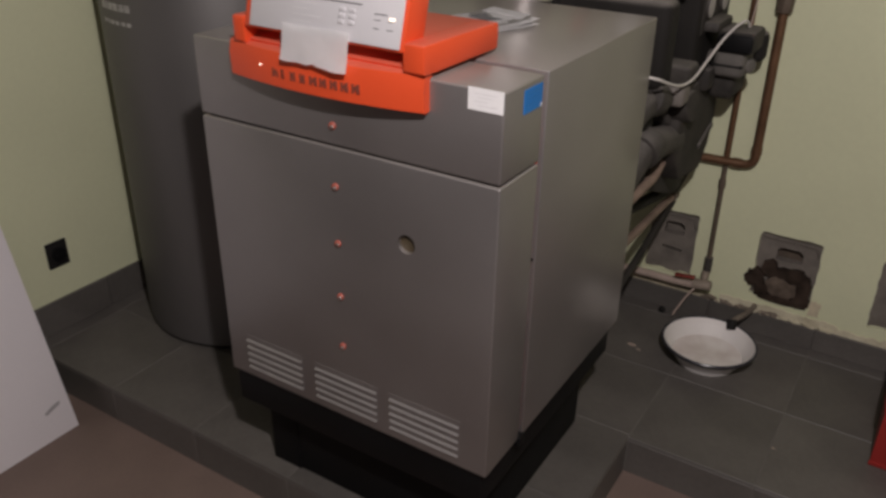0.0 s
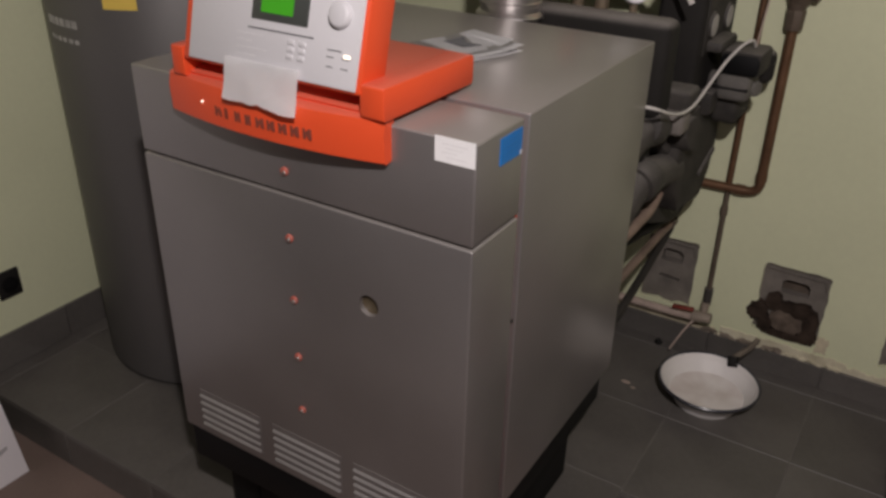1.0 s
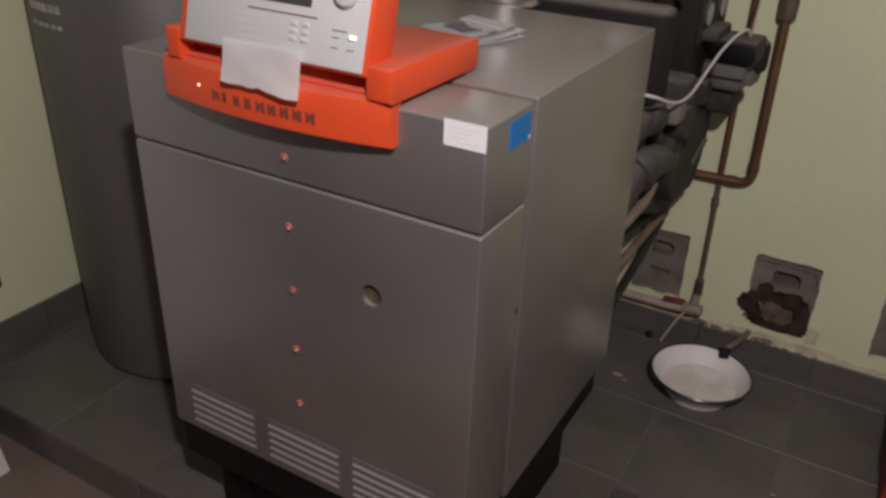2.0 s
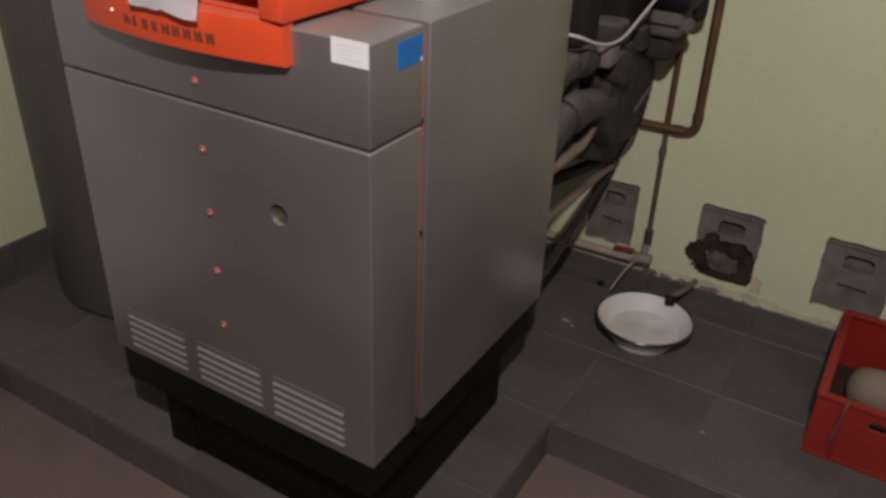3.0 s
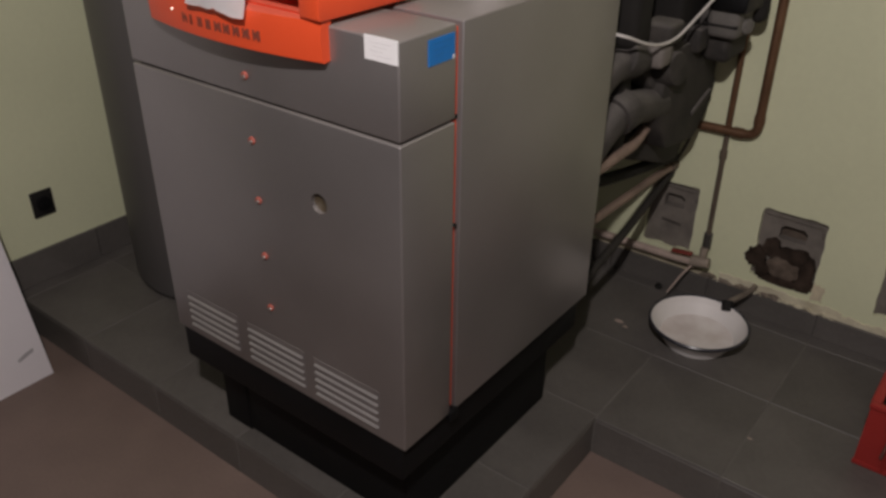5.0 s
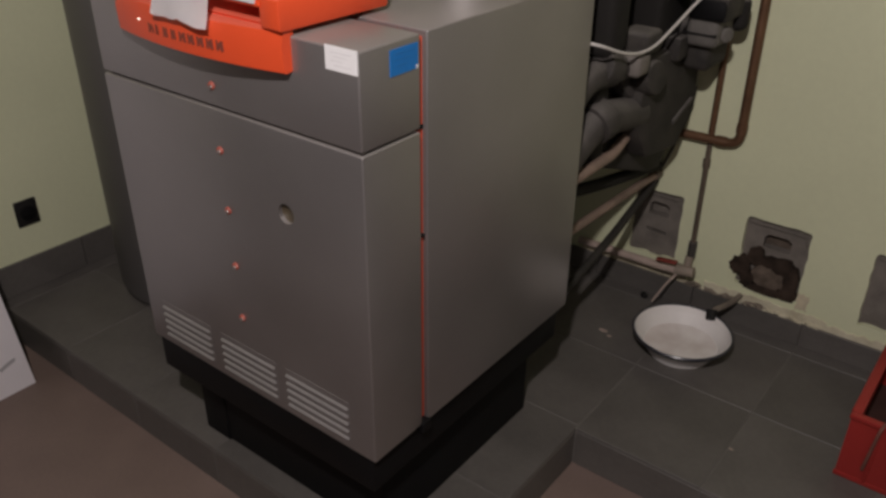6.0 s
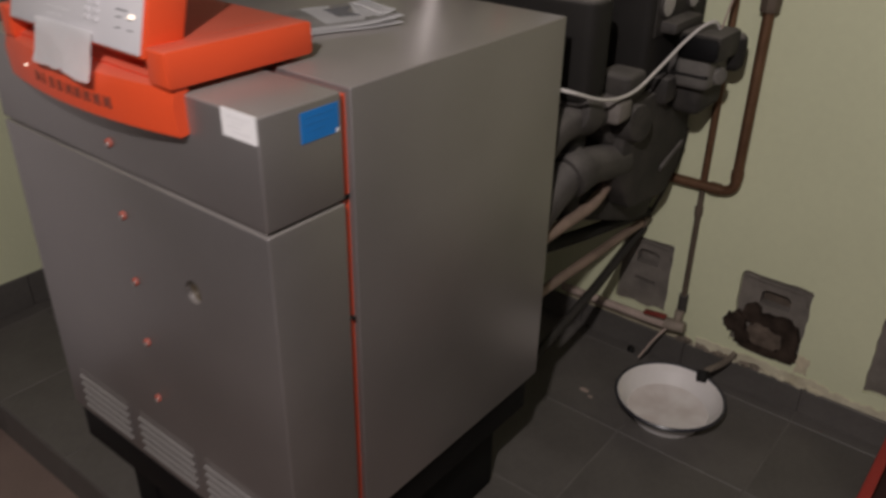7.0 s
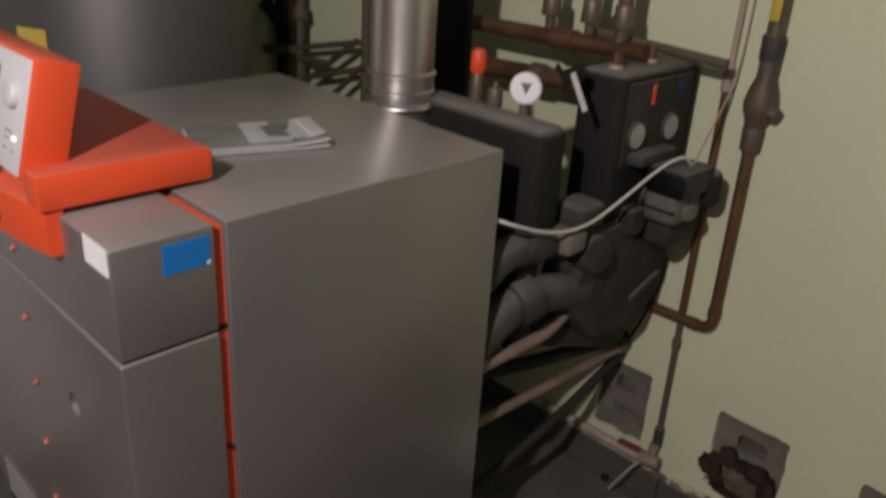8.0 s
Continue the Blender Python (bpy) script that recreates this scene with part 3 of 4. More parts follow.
part("lower_wedge", prism([(0.90, 0.74), (1.24, 0.70), (1.275, 0.62), (1.25, 0.575), (1.17, 0.585), (0.90, 0.69)], "x", -0.12, -0.04, 0.012), GREYFOAM, group)
part("ridge", prism([(1.150, 0.742), (1.262, 0.776), (1.270, 0.788), (1.256, 0.792), (1.150, 0.757)], "x", 0.004, 0.020, 0.005), GREYIRON, group)
for y in (1.0869, 1.2147):
    th = part("thermometer", rod((-0.0006, y, 1.1404), (0.0074, y, 1.1404), 0.0325, 0.030, 28, 0.002), GREYIRON, group, "round thermometer")
    part("dial", rod((0.0074, y, 1.1404), (0.0086, y, 1.1404), 0.0255, None, 28), DIAL, th)
part("marker", box(0.0005, 0.0042, 1.1295, 1.1402, 1.1979, 1.2405, 0.001), STRIPE, group, "red marker strip")
part("blue_marker", box(0.0005, 0.0037, 1.2307, 1.2573, 1.2043, 1.2362, 0.001), material("dim_blue_print", (0.02, 0.03, 0.09), 0.6), group)
for y in (1.0709, 1.1987):
    part("union", rod((-0.056, y, 1.255), (-0.056, y, 1.276), 0.016, 0.014, 8), PINKPIPE, group)
    part("riser", rod((-0.056, y, 1.272), (-0.056, y, 1.300), 0.011), COPPER, group)

PALEIRON = material("pale_dusty_casing", (0.125, 0.116, 0.105), 0.7, scale=40, vary=0.3, bump=0.2, stain=0.4)
actuator = thing("valve_actuator", (0.07, 1.1, 0.95), "grey mixing valve motor with a black front cap", "valve motor")
part("housing", box(0.022, 0.104, 1.118, 1.235, 0.960, 1.040, 0.016, 3), PALEIRON, actuator)
part("groove", box(0.018, 0.101, 1.1165, 1.13, 0.988, 0.996, 0.003), SOOT, actuator)
part("gear_box", box(0.012, 0.082, 1.150, 1.285, 0.892, 0.966, 0.018, 3), GREYFOAM, actuator, "dusty grey gear housing")
part("bracket", box(-0.01, 0.034, 1.08, 1.14, 0.925, 0.985, 0.012), GREYFOAM, actuator)
cap = part("cap", box(0.026, 0.122, 1.112, 1.228, 1.026, 1.084, 0.010, 2), GREYFOAM, actuator, "dusty grey cap")
part("window", prism([(0.074 + 0.045 * c, 1.0525 + 0.0235 * d) for c, d in ((-1, -0.5), (-0.85, -1), (0.85, -1), (1, -0.5), (1, 0.5), (0.85, 1), (-0.85, 1), (-1, 0.5))], "y", 1.1085, 1.118, 0.002), BLACK, cap, "glossy black front window")
part("cap_rear", box(0.05, 0.132, 1.215, 1.262, 0.985, 1.072, 0.022, 4), FOAM, actuator)
part("knob", rod((0.098, 1.170, 0.990), (0.116, 1.160, 0.990), 0.021, 0.018, 20, 0.003), PALEIRON, actuator, "grey turning knob")
part("mount", rod((-0.03, 1.18, 0.985), (0.03, 1.18, 0.985), 0.03), GREYIRON, actuator)

pump = thing("circulation_pump", (0.0, 0.98, 0.88), "dusty grey cast-iron circulation pump", "pump")
part("motor", rod((-0.03, 0.985, 0.905), (0.032, 0.975, 0.915), 0.043, 0.040, 28, 0.006), GREYFOAM, pump)
part("volute", rod((-0.07, 0.98, 0.90), (-0.02, 0.97, 0.915), 0.058, None, 28, 0.01), GREYIRON, pump)
part("terminal_box", box(-0.035, 0.030, 0.868, 0.930, 0.935, 0.986, 0.012, 3), material("pale_dusty_plastic", (0.16, 0.143, 0.128), 0.7, scale=40, vary=0.2, bump=0.2), pump, "pale grey terminal box")
part("junction", box(-0.05, 0.03, 0.90, 0.985, 0.975, 1.030, 0.015, 3), GREYFOAM, pump)

for i, (z0, zt, yb) in enumerate(((0.79, 0.845, 0.90), (0.93, 0.955, 0.865))):
    el = thing("insulated_elbow", (-0.05, 0.78, z0), "dusty grey insulated pipe bend at the boiler's back", "pipe", "pipe bends behind the boiler")
    part("bend", tube([(-0.05, BD + 0.004, z0 - 0.03), (-0.045, 0.76, z0 + 0.02), (-0.03, 0.82, zt), (-0.02, yb + 0.09, zt - 0.03 * (1 - i))], 0.040 - 0.006 * i, 0.07, 20), GREYIRON, el)
    part("coupling", rod((-0.036, 0.795, z0 + 0.042), (-0.028, 0.845, zt + 0.001), 0.049 - 0.006 * i, None, 24, 0.006), GREYIRON, el)
OLDPINK = material("grimy_pink_copper", (0.27, 0.195, 0.155), 0.65, metal=0.2, scale=30, vary=0.3, bump=0.2, stain=0.6)
fill = thing("drain_pipe", (-0.08, 0.95, 0.6), "pinkish copper pipe running from the boiler to the wall", "pipe")
part("tube", tube([(-0.055, BD + 0.002, 0.565), (-0.078, YB - 0.018, 0.517)], 0.0115, 0), OLDPINK, fill)
part("joint", rod((-0.076, 1.300, 0.521), (-0.079, YB - 0.002, 0.516), 0.016), OLDPIPE, fill)
stub = thing("return_pipe", (-0.02, 0.8, 0.73), "short pale pipe at the boiler's back", "pipe")
part("tube", tube([(-0.03, BD + 0.002, 0.725), (-0.025, 0.90, 0.733), (-0.03, 0.98, 0.76)], 0.014, 0.03), OLDPINK, stub)
hose = thing("drain_hose", (-0.06, 1.0, 0.45), "black rubber hose rising from the boiler's base to the wall", "hose")
part("tube", tube([(-0.105, BD + 0.034, 0.300), (-0.098, 0.85, 0.330), (-0.088, 1.10, 0.406), (-0.078, 1.325, 0.498)], 0.0115, 0.06), material("worn_black_rubber", (0.020, 0.017, 0.014), 0.7, scale=30, vary=0.3), hose)
lagged = thing("insulated_pipe", (-0.09, 1.0, 0.6), "black foam-lagged pipe running from the boiler to the wall", "pipe")
part("lagging", tube([(-0.105, BD + 0.03, 0.655), (-0.090, 1.00, 0.600), (-0.078, 1.322, 0.548)], 0.016, 0.05), SOOT, lagged)
thin = thing("capillary_tube", (-0.03, 1.33, 0.6), "thin grey tube hanging against the wall", "pipe")
part("tube", tube([(-0.075, 1.33, 0.52), (-0.045, 1.332, 0.60), (-0.01, 1.332, 0.72), (0.0, 1.32, 0.80)], 0.004, 0.05, 8), GREYIRON, thin)
wire = thing("cable", (0.03, 0.9, 1.0), "white electric cable looping from the boiler to the valve motor", "cable")
part("cord", tube([(-0.03, BD + 0.004, 1.050), (0.012, 0.705, 1.044), (0.026, 0.78, 1.014), (0.031, 0.85, 0.998), (0.034, 0.925, 0.998), (0.038, 1.02, 1.030), (0.050, 1.09, 1.068), (0.070, 1.125, 1.098), (0.086, 1.155, 1.108), (0.088, 1.180, 1.084)], 0.0037, 0.06, 10), CABLE, wire)
lead = thing("sensor_lead", (0.06, 1.25, 1.2), "thin pale wire from the valve motor up the wall", "cable")
part("cord", tube([(0.088, 1.19, 1.083), (0.082, 1.25, 1.150), (0.079, 1.31, 1.220), (0.078, 1.332, 1.290), (0.079, 1.332, 1.404), (0.079, 1.332, H)], 0.0024, 0.05, 6), PINKPIPE, lead)

# black sheet added on the boiler's back for the gap's shade; flue draught box
part("rear_dark_sheet", box(BW + 0.03, -0.03, BD - 0.002, BD + 0.03, BB - 0.05, 1.14, 0.004), SOOT, boiler)

# ---- pipes on the wall ----
gas = thing("gas_pipe", (0.134, 1.305, 0.65), "tarnished copper gas pipe with a bend, running down the wall", "pipe")
GY = 1.322
part("tube", tube([(-0.12, GY, 0.659), (0.143, GY, 0.665), (0.139, GY, 1.115)], 0.0128, 0.034, 18), COPPER, gas)
part("bend_socket", rod((0.1425, GY, 0.702), (0.1423, GY, 0.724), 0.0148), COPPER, gas)
part("bend_socket", rod((0.082, GY, 0.6637), (0.108, GY, 0.6643), 0.0148), COPPER, gas)
part("union_nut", rod((0.139, GY, 1.105), (0.139, GY, 1.155), 0.022, 0.024, 8, 0.002), OLDPIPE, gas)
part("reducer", rod((0.139, GY, 1.15), (0.140, GY, 1.185), 0.019, 0.028, 18), OLDPIPE, gas)
part("filter_body", lathe([(0.020, 1.165), (0.033, 1.185), (0.036, 1.205), (0.030, 1.235), (0.021, 1.26), (0.021, 1.30)], (0.143, GY, 0), 20), OLDPIPE, gas)
part("side_plug", rod((0.16, GY - 0.005, 1.200), (0.188, GY - 0.012, 1.190), 0.020, 0.014, 8), OLDPIPE, gas)
part("nut", rod((0.141, GY, 1.295), (0.141, GY, 1.345), 0.024, 0.025, 8, 0.002), GREYIRON, gas)
part("cock", rod((0.141, GY, 1.345), (0.140, GY, 1.44), 0.018, 0.019, 16), BRASS, gas)
part("handle", turned(box(-0.011, 0.011, -0.004, 0.004, -0.01, 0.055, 0.003), Matrix.Translation((0.143, GY - 0.026, 1.385))), material("yellow_handle", (0.55, 0.42, 0.05), 0.5), gas, "yellow gas cock handle")
part("riser", rod((0.140, GY, 1.44), (0.139, GY, H), 0.0145), COPPER, gas)
for z in (0.9,):
    part("pipe_clip", rod((0.140, GY + 0.005, z), (0.140, YB, z), 0.005), GREYIRON, gas)

feed = thing("water_pipe", (0.062, 1.318, 0.27), "thin brown water pipe running down the wall to a tap", "pipe")
part("upper_tube", rod((0.0575, 1.331, 1.25), (0.057, 1.330, H), 0.0066), PINKPIPE, feed, "thin pale upper pipe")
part("middle_tube", rod((0.060, 1.331, 0.655), (0.0575, 1.331, 1.225), 0.0090), COPPER, feed)
part("lower_tube", rod((0.064, 1.331, 0.30), (0.061, 1.331, 0.66), 0.0075), OLDPIPE, feed)
part("sleeve", rod((0.0615, 1.331, 0.575), (0.061, 1.331, 0.60), 0.0105), OLDPIPE, feed)
part("sleeve", rod((0.0575, 1.331, 1.215), (0.0573, 1.331, 1.268), 0.0135, 0.0095, 14), PINKPIPE, feed)
part("sleeve", rod((0.064, 1.331, 0.282), (0.064, 1.331, 0.335), 0.0125), GREYIRON, feed)

CRUSTED = material("lime_crusted_pipe", (0.20, 0.165, 0.13), 0.85, scale=60, vary=0.5, bump=0.7, fine=200, stain=0.6)
tap = thing("drain_tap", (0.05, 1.30, 0.24), "old drain tap with a red lever above the skirting", "tap")
part("pipe", tube([(-0.30, 1.318, 0.225), (-0.02, 1.312, 0.232), (0.052, 1.306, 0.240)], 0.0125, 0.02), PINKPIPE, tap)
PALEBRASS = material("limescaled_brass", (0.30, 0.25, 0.20), 0.65, metal=0.2, scale=50, vary=0.35, bump=0.35, stain=0.4)
part("valve_body", rod((0.035, 1.306, 0.243), (0.09, 1.306, 0.250), 0.019, 0.016, 10, 0.002), PALEBRASS, tap)
part("stem", rod((0.064, 1.314, 0.245), (0.064, 1.320, 0.290), 0.012), PALEBRASS, tap)
part("lever", turned(box(-0.052, 0.012, -0.010, 0.010, -0.004, 0.004, 0.003), Matrix.Translation((0.028, 1.290, 0.272)) @ Matrix.Rotation(radians(-6), 4, "Y")), REDLEVER, tap, "red lever")
part("spout", tube([(0.226, 1.338, 0.208), (0.222, 1.300, 0.205), (0.206, 1.262, 0.200), (0.189, 1.236, 0.192)], 0.0085, 0.025), CRUSTED, tap, "short lime-crusted outlet pipe")
part("spout_end", rod((0.186, 1.230, 0.198), (0.192, 1.214, 0.172), 0.0165, 0.015, 14, 0.003), SOOT, tap, "black rubber spout")
part("drip_tube", tube([(0.045, 1.296, 0.238), (0.025, 1.27, 0.205), (0.002, 1.235, 0.150)], 0.0034, 0.02, 8), PINKPIPE, tap, "thin pale drip tube")
part("drip_plug", rod((-0.052, 1.300, 0.120), (-0.040, 1.285, 0.128), 0.011, 0.008, 12, 0.002), SOOT, tap, "small black plug")

# pipes over the pump group
def pipe_run(label, pts, r, mat, bend=0.04):
    ob = thing("heating_pipe", pts[0], label, "pipe", "pipes over the pump group")
    part("tube", tube(pts, r, bend, 16), mat, ob)
    return ob


run = pipe_run("tarnished copper heating pipe running level behind the boiler", [(-0.56, 1.18, 1.275), (-0.17, 1.18, 1.283), (-0.055, 1.175, 1.289)], 0.019, COPPER)
part("tee", rod((-0.30, 1.18, 1.28), (-0.24, 1.18, 1.2815), 0.024, None, 18), COPPER, run)
pipe_run("dull copper pipe ending above the pump group", [(-0.24, 1.215, 1.305), (0.095, 1.235, 1.287)], 0.0105, OLDPIPE)
for x, y in ((-0.325, 1.19), (-0.215, 1.19), (-0.125, 1.18)):
    up = pipe_run("dark riser pipe with a valve going up to the ceiling", [(x, y, 1.285), (x, y, H)], 0.0165 if x > -0.2 else 0.012, OLDPIPE, 0)
    part("valve_body", rod((x, y, 1.325), (x, y, 1.375), 0.024, 0.021, 10, 0.003), BRASS, up)
pipe_run("black insulated pipe rising beside the flue", [(-0.50, 1.05, 0.9), (-0.50, 1.05, H)], 0.048, FOAM, 0)
pipe_run("dark pipe behind the storage tank", [(-1.56, 1.30, 0.9), (-1.56, 1.30, H)], 0.020, SOOT, 0)
stand = pipe_run("dull pipe with a screw joint at the back wall", [(-1.395, 1.255, 0.8), (-1.392, 1.255, H)], 0.0125, OLDPIPE, 0)
part("union", rod((-1.392, 1.255, 1.150), (-1.392, 1.255, 1.195), 0.026, 0.022, 10, 0.004), OLDPIPE, stand)
pipe_run("dark pipe running level behind the tank", [(-1.58, 1.25, 1.025), (-1.40, 1.25, 1.052)], 0.017, OLDPIPE, 0)
pipe_run("dark slanting pipe behind the tank", [(-1.59, 1.255, 1.175), (-1.41, 1.255, 1.075)], 0.021, SOOT, 0)
for p, q in (((-1.385, 1.25, 1.062), (-1.08, 1.25, 1.130)), ((-1.385, 1.24, 1.030), (-1.215, 1.24, 1.044)), ((-1.385, 1.245, 0.935), (-1.085, 1.245, 1.135)), ((-1.30, 1.25, 0.985), (-1.05, 1.25, 1.058)), ((-1.20, 1.24, 0.945), (-1.06, 1.24, 1.06))):
    pipe_run("thin brown strut of a pipe bracket at the back wall", [p, q], 0.0095, OLDPIPE, 0)
pipe_run("dull brown pipe beside the flue at the back wall", [(-1.065, 1.26, 0.8), (-1.065, 1.26, H)], 0.013, OLDPIPE, 0)

# ---- exposed blocks in the wall ----
SCORCHED = material("sooty_concrete", (0.11, 0.085, 0.065), 0.95, scale=60, vary=0.4, bump=0.6, stain=0.4)
def lump_outline(cx, cz, rx, rz):
    """A rough round outline."""
    pts = []
    for k in range(22):
        a = 2 * math.pi * k / 22
        r = 1 + rng.uniform(-0.13, 0.13)
        pts.append((cx + rx * r * math.cos(a), cz + rz * r * math.sin(a)))
    return pts


def socket_block(x0, x1, z0, z1, burnt):
    ob = thing("wall_block", ((x0 + x1) / 2, YB + 0.03, z0), "grey hollow concrete block exposed in broken plaster" + (", sooty" if burnt else ""), "wall block", "exposed wall blocks")
    y = YB + 0.013
    w, h = x1 - x0, z1 - z0
    sx0, sx1, sz0, sz1 = x0 + w * 0.30, x0 + w * 0.72, z0 + h * 0.60, z0 + h * 0.80
    bm = bmesh.new()
    loops = [[(x0 - 0.012, z0 - 0.012), (x1 + 0.012, z0 - 0.012), (x1 + 0.012, z1 + 0.012), (x0 - 0.012, z1 + 0.012)],
             [(sx0, sz0), (sx1, sz0), (sx1, sz1 - 0.01), (sx1 - 0.012, sz1), (sx0 + 0.012, sz1), (sx0, sz1 - 0.01)],
             [(sx0, z0 + h * 0.34), (sx1, z0 + h * 0.32), (sx1, z0 + h * 0.37), (sx0, z0 + h * 0.39)]]
    edges = []
    for loop in loops:
        vs = [bm.verts.new((a, y, b)) for a, b in loop]
        edges += [bm.edges.new((p, q)) for p, q in zip(vs, vs[1:] + vs[:1])]
    bmesh.ops.triangle_fill(bm, use_beauty=True, edges=edges)
    res = bmesh.ops.extrude_face_region(bm, geom=list(bm.faces))
    bmesh.ops.translate(bm, verts=[g for g in res["geom"] if isinstance(g, bmesh.types.BMVert)], vec=(0, 0.03, 0))
    part("block", bm, CONCRETE, ob)
    part("cavity", box(x0, x1, y + 0.030, y + 0.040, z0, z1), SCORCHED if burnt else CONCRETE, ob)
    part("ledge", prism([(x0 + 0.004, z1 - 0.012), (x1 + 0.004, z1 - 0.016), (x1 + 0.006, z1 - 0.05), (x1 - 0.012, z1 - 0.048), (x1 - 0.016, z1 - 0.022), (x0 + 0.01, z1 - 0.020)], "y", YB + 0.006, y + 0.002, 0.002), CONCRETE, ob)
    if burnt:
        # a burnt, broken lower half round a paler lump
        BURN = material("burnt_mortar", (0.026, 0.018, 0.013), 0.95, scale=70, vary=0.6, bump=0.7, fine=300, tint=(0.072, 0.050, 0.037), spec=0.2)
        SCORCH = material("scorched_mortar", (0.135, 0.105, 0.082), 0.95, scale=90, vary=0.5, bump=0.7, fine=300, stain=0.5, spec=0.2)
        for a, b, rx, rz, out in ((0.006, 0.060, 0.029, 0.031, 0.006), (0.045, 0.103, 0.023, 0.027, 0.004), (0.086, 0.094, 0.032, 0.017, 0.003), (0.126, 0.090, 0.033, 0.024, 0.0035), (0.152, 0.052, 0.020, 0.046, 0.005), (0.150, 0.012, 0.026, 0.023, 0.002), (0.088, 0.003, 0.068, 0.013, 0.0025), (0.032, 0.026, 0.020, 0.024, 0.0015)):
            part("burnt_mortar", prism(lump_outline(x0 + a, z0 + b, rx, rz), "y", YB - out, y + 0.004), BURN, ob)
        part("rubble", prism(lump_outline(x0 + 0.092, z0 + 0.046, 0.048, 0.036), "y", YB - 0.0005, y + 0.006, 0.002), SCORCH, ob)
        part("bare_plaster", prism(ragged(x1 + 0.000, x1 + 0.030, z0 - 0.020, z0 + 0.030, 0.004), "y", YB - 0.002, y), PLASTER, ob)
    return ob


for i, h in enumerate(HOLES):
    socket_block(*h, i == 1)
# crumbling plaster edge over the skirting
PALEPLASTER = material("pale_crumbling_plaster", (0.62, 0.56, 0.40), 0.9, scale=50, vary=0.22, bump=0.6, fine=120, stain=0.35, tint=(0.74, 0.70, 0.53))


def crumb_strip(x0, x1, z0, z1):
    r3 = random.Random(int(x0 * 1000))
    n = int((x1 - x0) / 0.006)
    lo = [(x0 + (x1 - x0) * k / n, z0) for k in range(n + 1)]
    hi = [(x0 + (x1 - x0) * k / n, z1 + r3.uniform(-0.004, 0.004) + 0.006 * noise.noise(Vector((k * 0.21, x0 * 7, 0)))) for k in range(n + 1)]
    return prism(lo + hi[::-1], "y", YB - 0.004, YB + 0.002)


tagged(part("plaster_edge", crumb_strip(0.115, 0.47, 0.180, 0.214), PALEPLASTER), "crumbling bare plaster edge above the skirting", "plaster", kind="structure")
tagged(part("plaster_edge", crumb_strip(0.47, 0.95, 0.180, 0.205), PALEPLASTER), "crumbling bare plaster edge above the skirting", "plaster", kind="structure")
tagged(part("plaster_edge", crumb_strip(-0.30, 0.10, 0.180, 0.200), PLASTER), "crumbling bare plaster edge above the skirting", "plaster", kind="structure")

def crumbs(x0, x1, count, seed, largest=0.009):
    """Broken bits of plaster lying along the top of the skirting."""
    r4 = random.Random(seed)
    bm = bmesh.new()
    for _ in range(count):
        x = r4.uniform(x0, x1)
        size = r4.uniform(0.003, largest)
        lump = bmesh.new()
        bmesh.ops.create_icosphere(lump, subdivisions=1, radius=size)
        for v in lump.verts:
            v.co *= r4.uniform(0.65, 1.2)
        turned(lump, Matrix.Translation((x, YB - r4.uniform(0.004, 0.013), TOP + 0.072 + size * 0.6 + r4.uniform(0, 0.004))) @ Matrix.Diagonal((1.3, 0.7, 0.7, 1)))
        joined(bm, lump)
    return bm


tagged(part("plaster_crumbs", crumbs(0.07, 0.46, 70, 5), PALEPLASTER), "crumbs of broken plaster lying on the skirting", "rubble", kind="stuff")
tagged(part("mortar_crumbs", crumbs(0.06, 0.30, 90, 9, 0.012), CRUSTED), "grey crumbs of mortar lying on the skirting", "rubble", kind="stuff")

# ---- wall socket ----
sock = thing("wall_socket", (XL, 0.185, 0.32), "black electrical wall socket", "socket")
part("plate", box(XL, XL + 0.010, 0.148, 0.216, 0.322, 0.404, 0.003), SOOT, sock)
part("insert", turned(rod((0, 0, 0), (0.006, 0, 0), 0.024, None, 24, 0.002), Matrix.Translation((XL + 0.010, 0.182, 0.363))), BLACK, sock)
part("hole", rod((XL + 0.0160, 0.175, 0.363), (XL + 0.0166, 0.175, 0.363), 0.003, None, 8), SOOT, sock)
part("hole", rod((XL + 0.0160, 0.190, 0.363), (XL + 0.0166, 0.190, 0.363), 0.003, None, 8), SOOT, sock)

# ---- white board leaning on the wall ----
board = thing("white_board", (-1.30, -0.4, 0.0), "white board leaning against the green wall", "board")
BM = Matrix.Translation((-1.288, -0.045, 0.0)) @ Matrix.Rotation(radians(-14), 4, "Y")
part("sheet", turned(box(-0.022, 0.0, -0.62, 0.0, 0.0, 1.20, 0.003), BM), BOARD, board)
part("scuff", turned(prism([(-0.075, 0.075), (-0.03, 0.088), (-0.028, 0.098), (-0.05, 0.094), (-0.078, 0.084)], "x", 0.0, 0.0006), BM), material("grey_scuff", (0.42, 0.40, 0.41), 0.8, scale=60, vary=0.3), board, "grey scuff mark")

# ---- enamel bowl ----
BX, BY = 0.156, 1.096
bowl = thing("enamel_bowl", (BX, BY, TOP), "shallow white enamel bowl with a dark rim standing under the tap", "bowl")
part("basin", lathe([(0, TOP + 0.006), (0.076, TOP + 0.004), (0.081, TOP), (0.086, TOP + 0.003), (0.088, TOP + 0.014), (0.104, TOP + 0.031), (0.123, TOP + 0.058), (0.1325, TOP + 0.0695), (0.1300, TOP + 0.0725), (0.1190, TOP + 0.051), (0.108, TOP + 0.035), (0.102, TOP + 0.0285), (0.094, TOP + 0.026), (0, TOP + 0.025)], (BX, BY, 0), 64), ENAMEL, bowl)
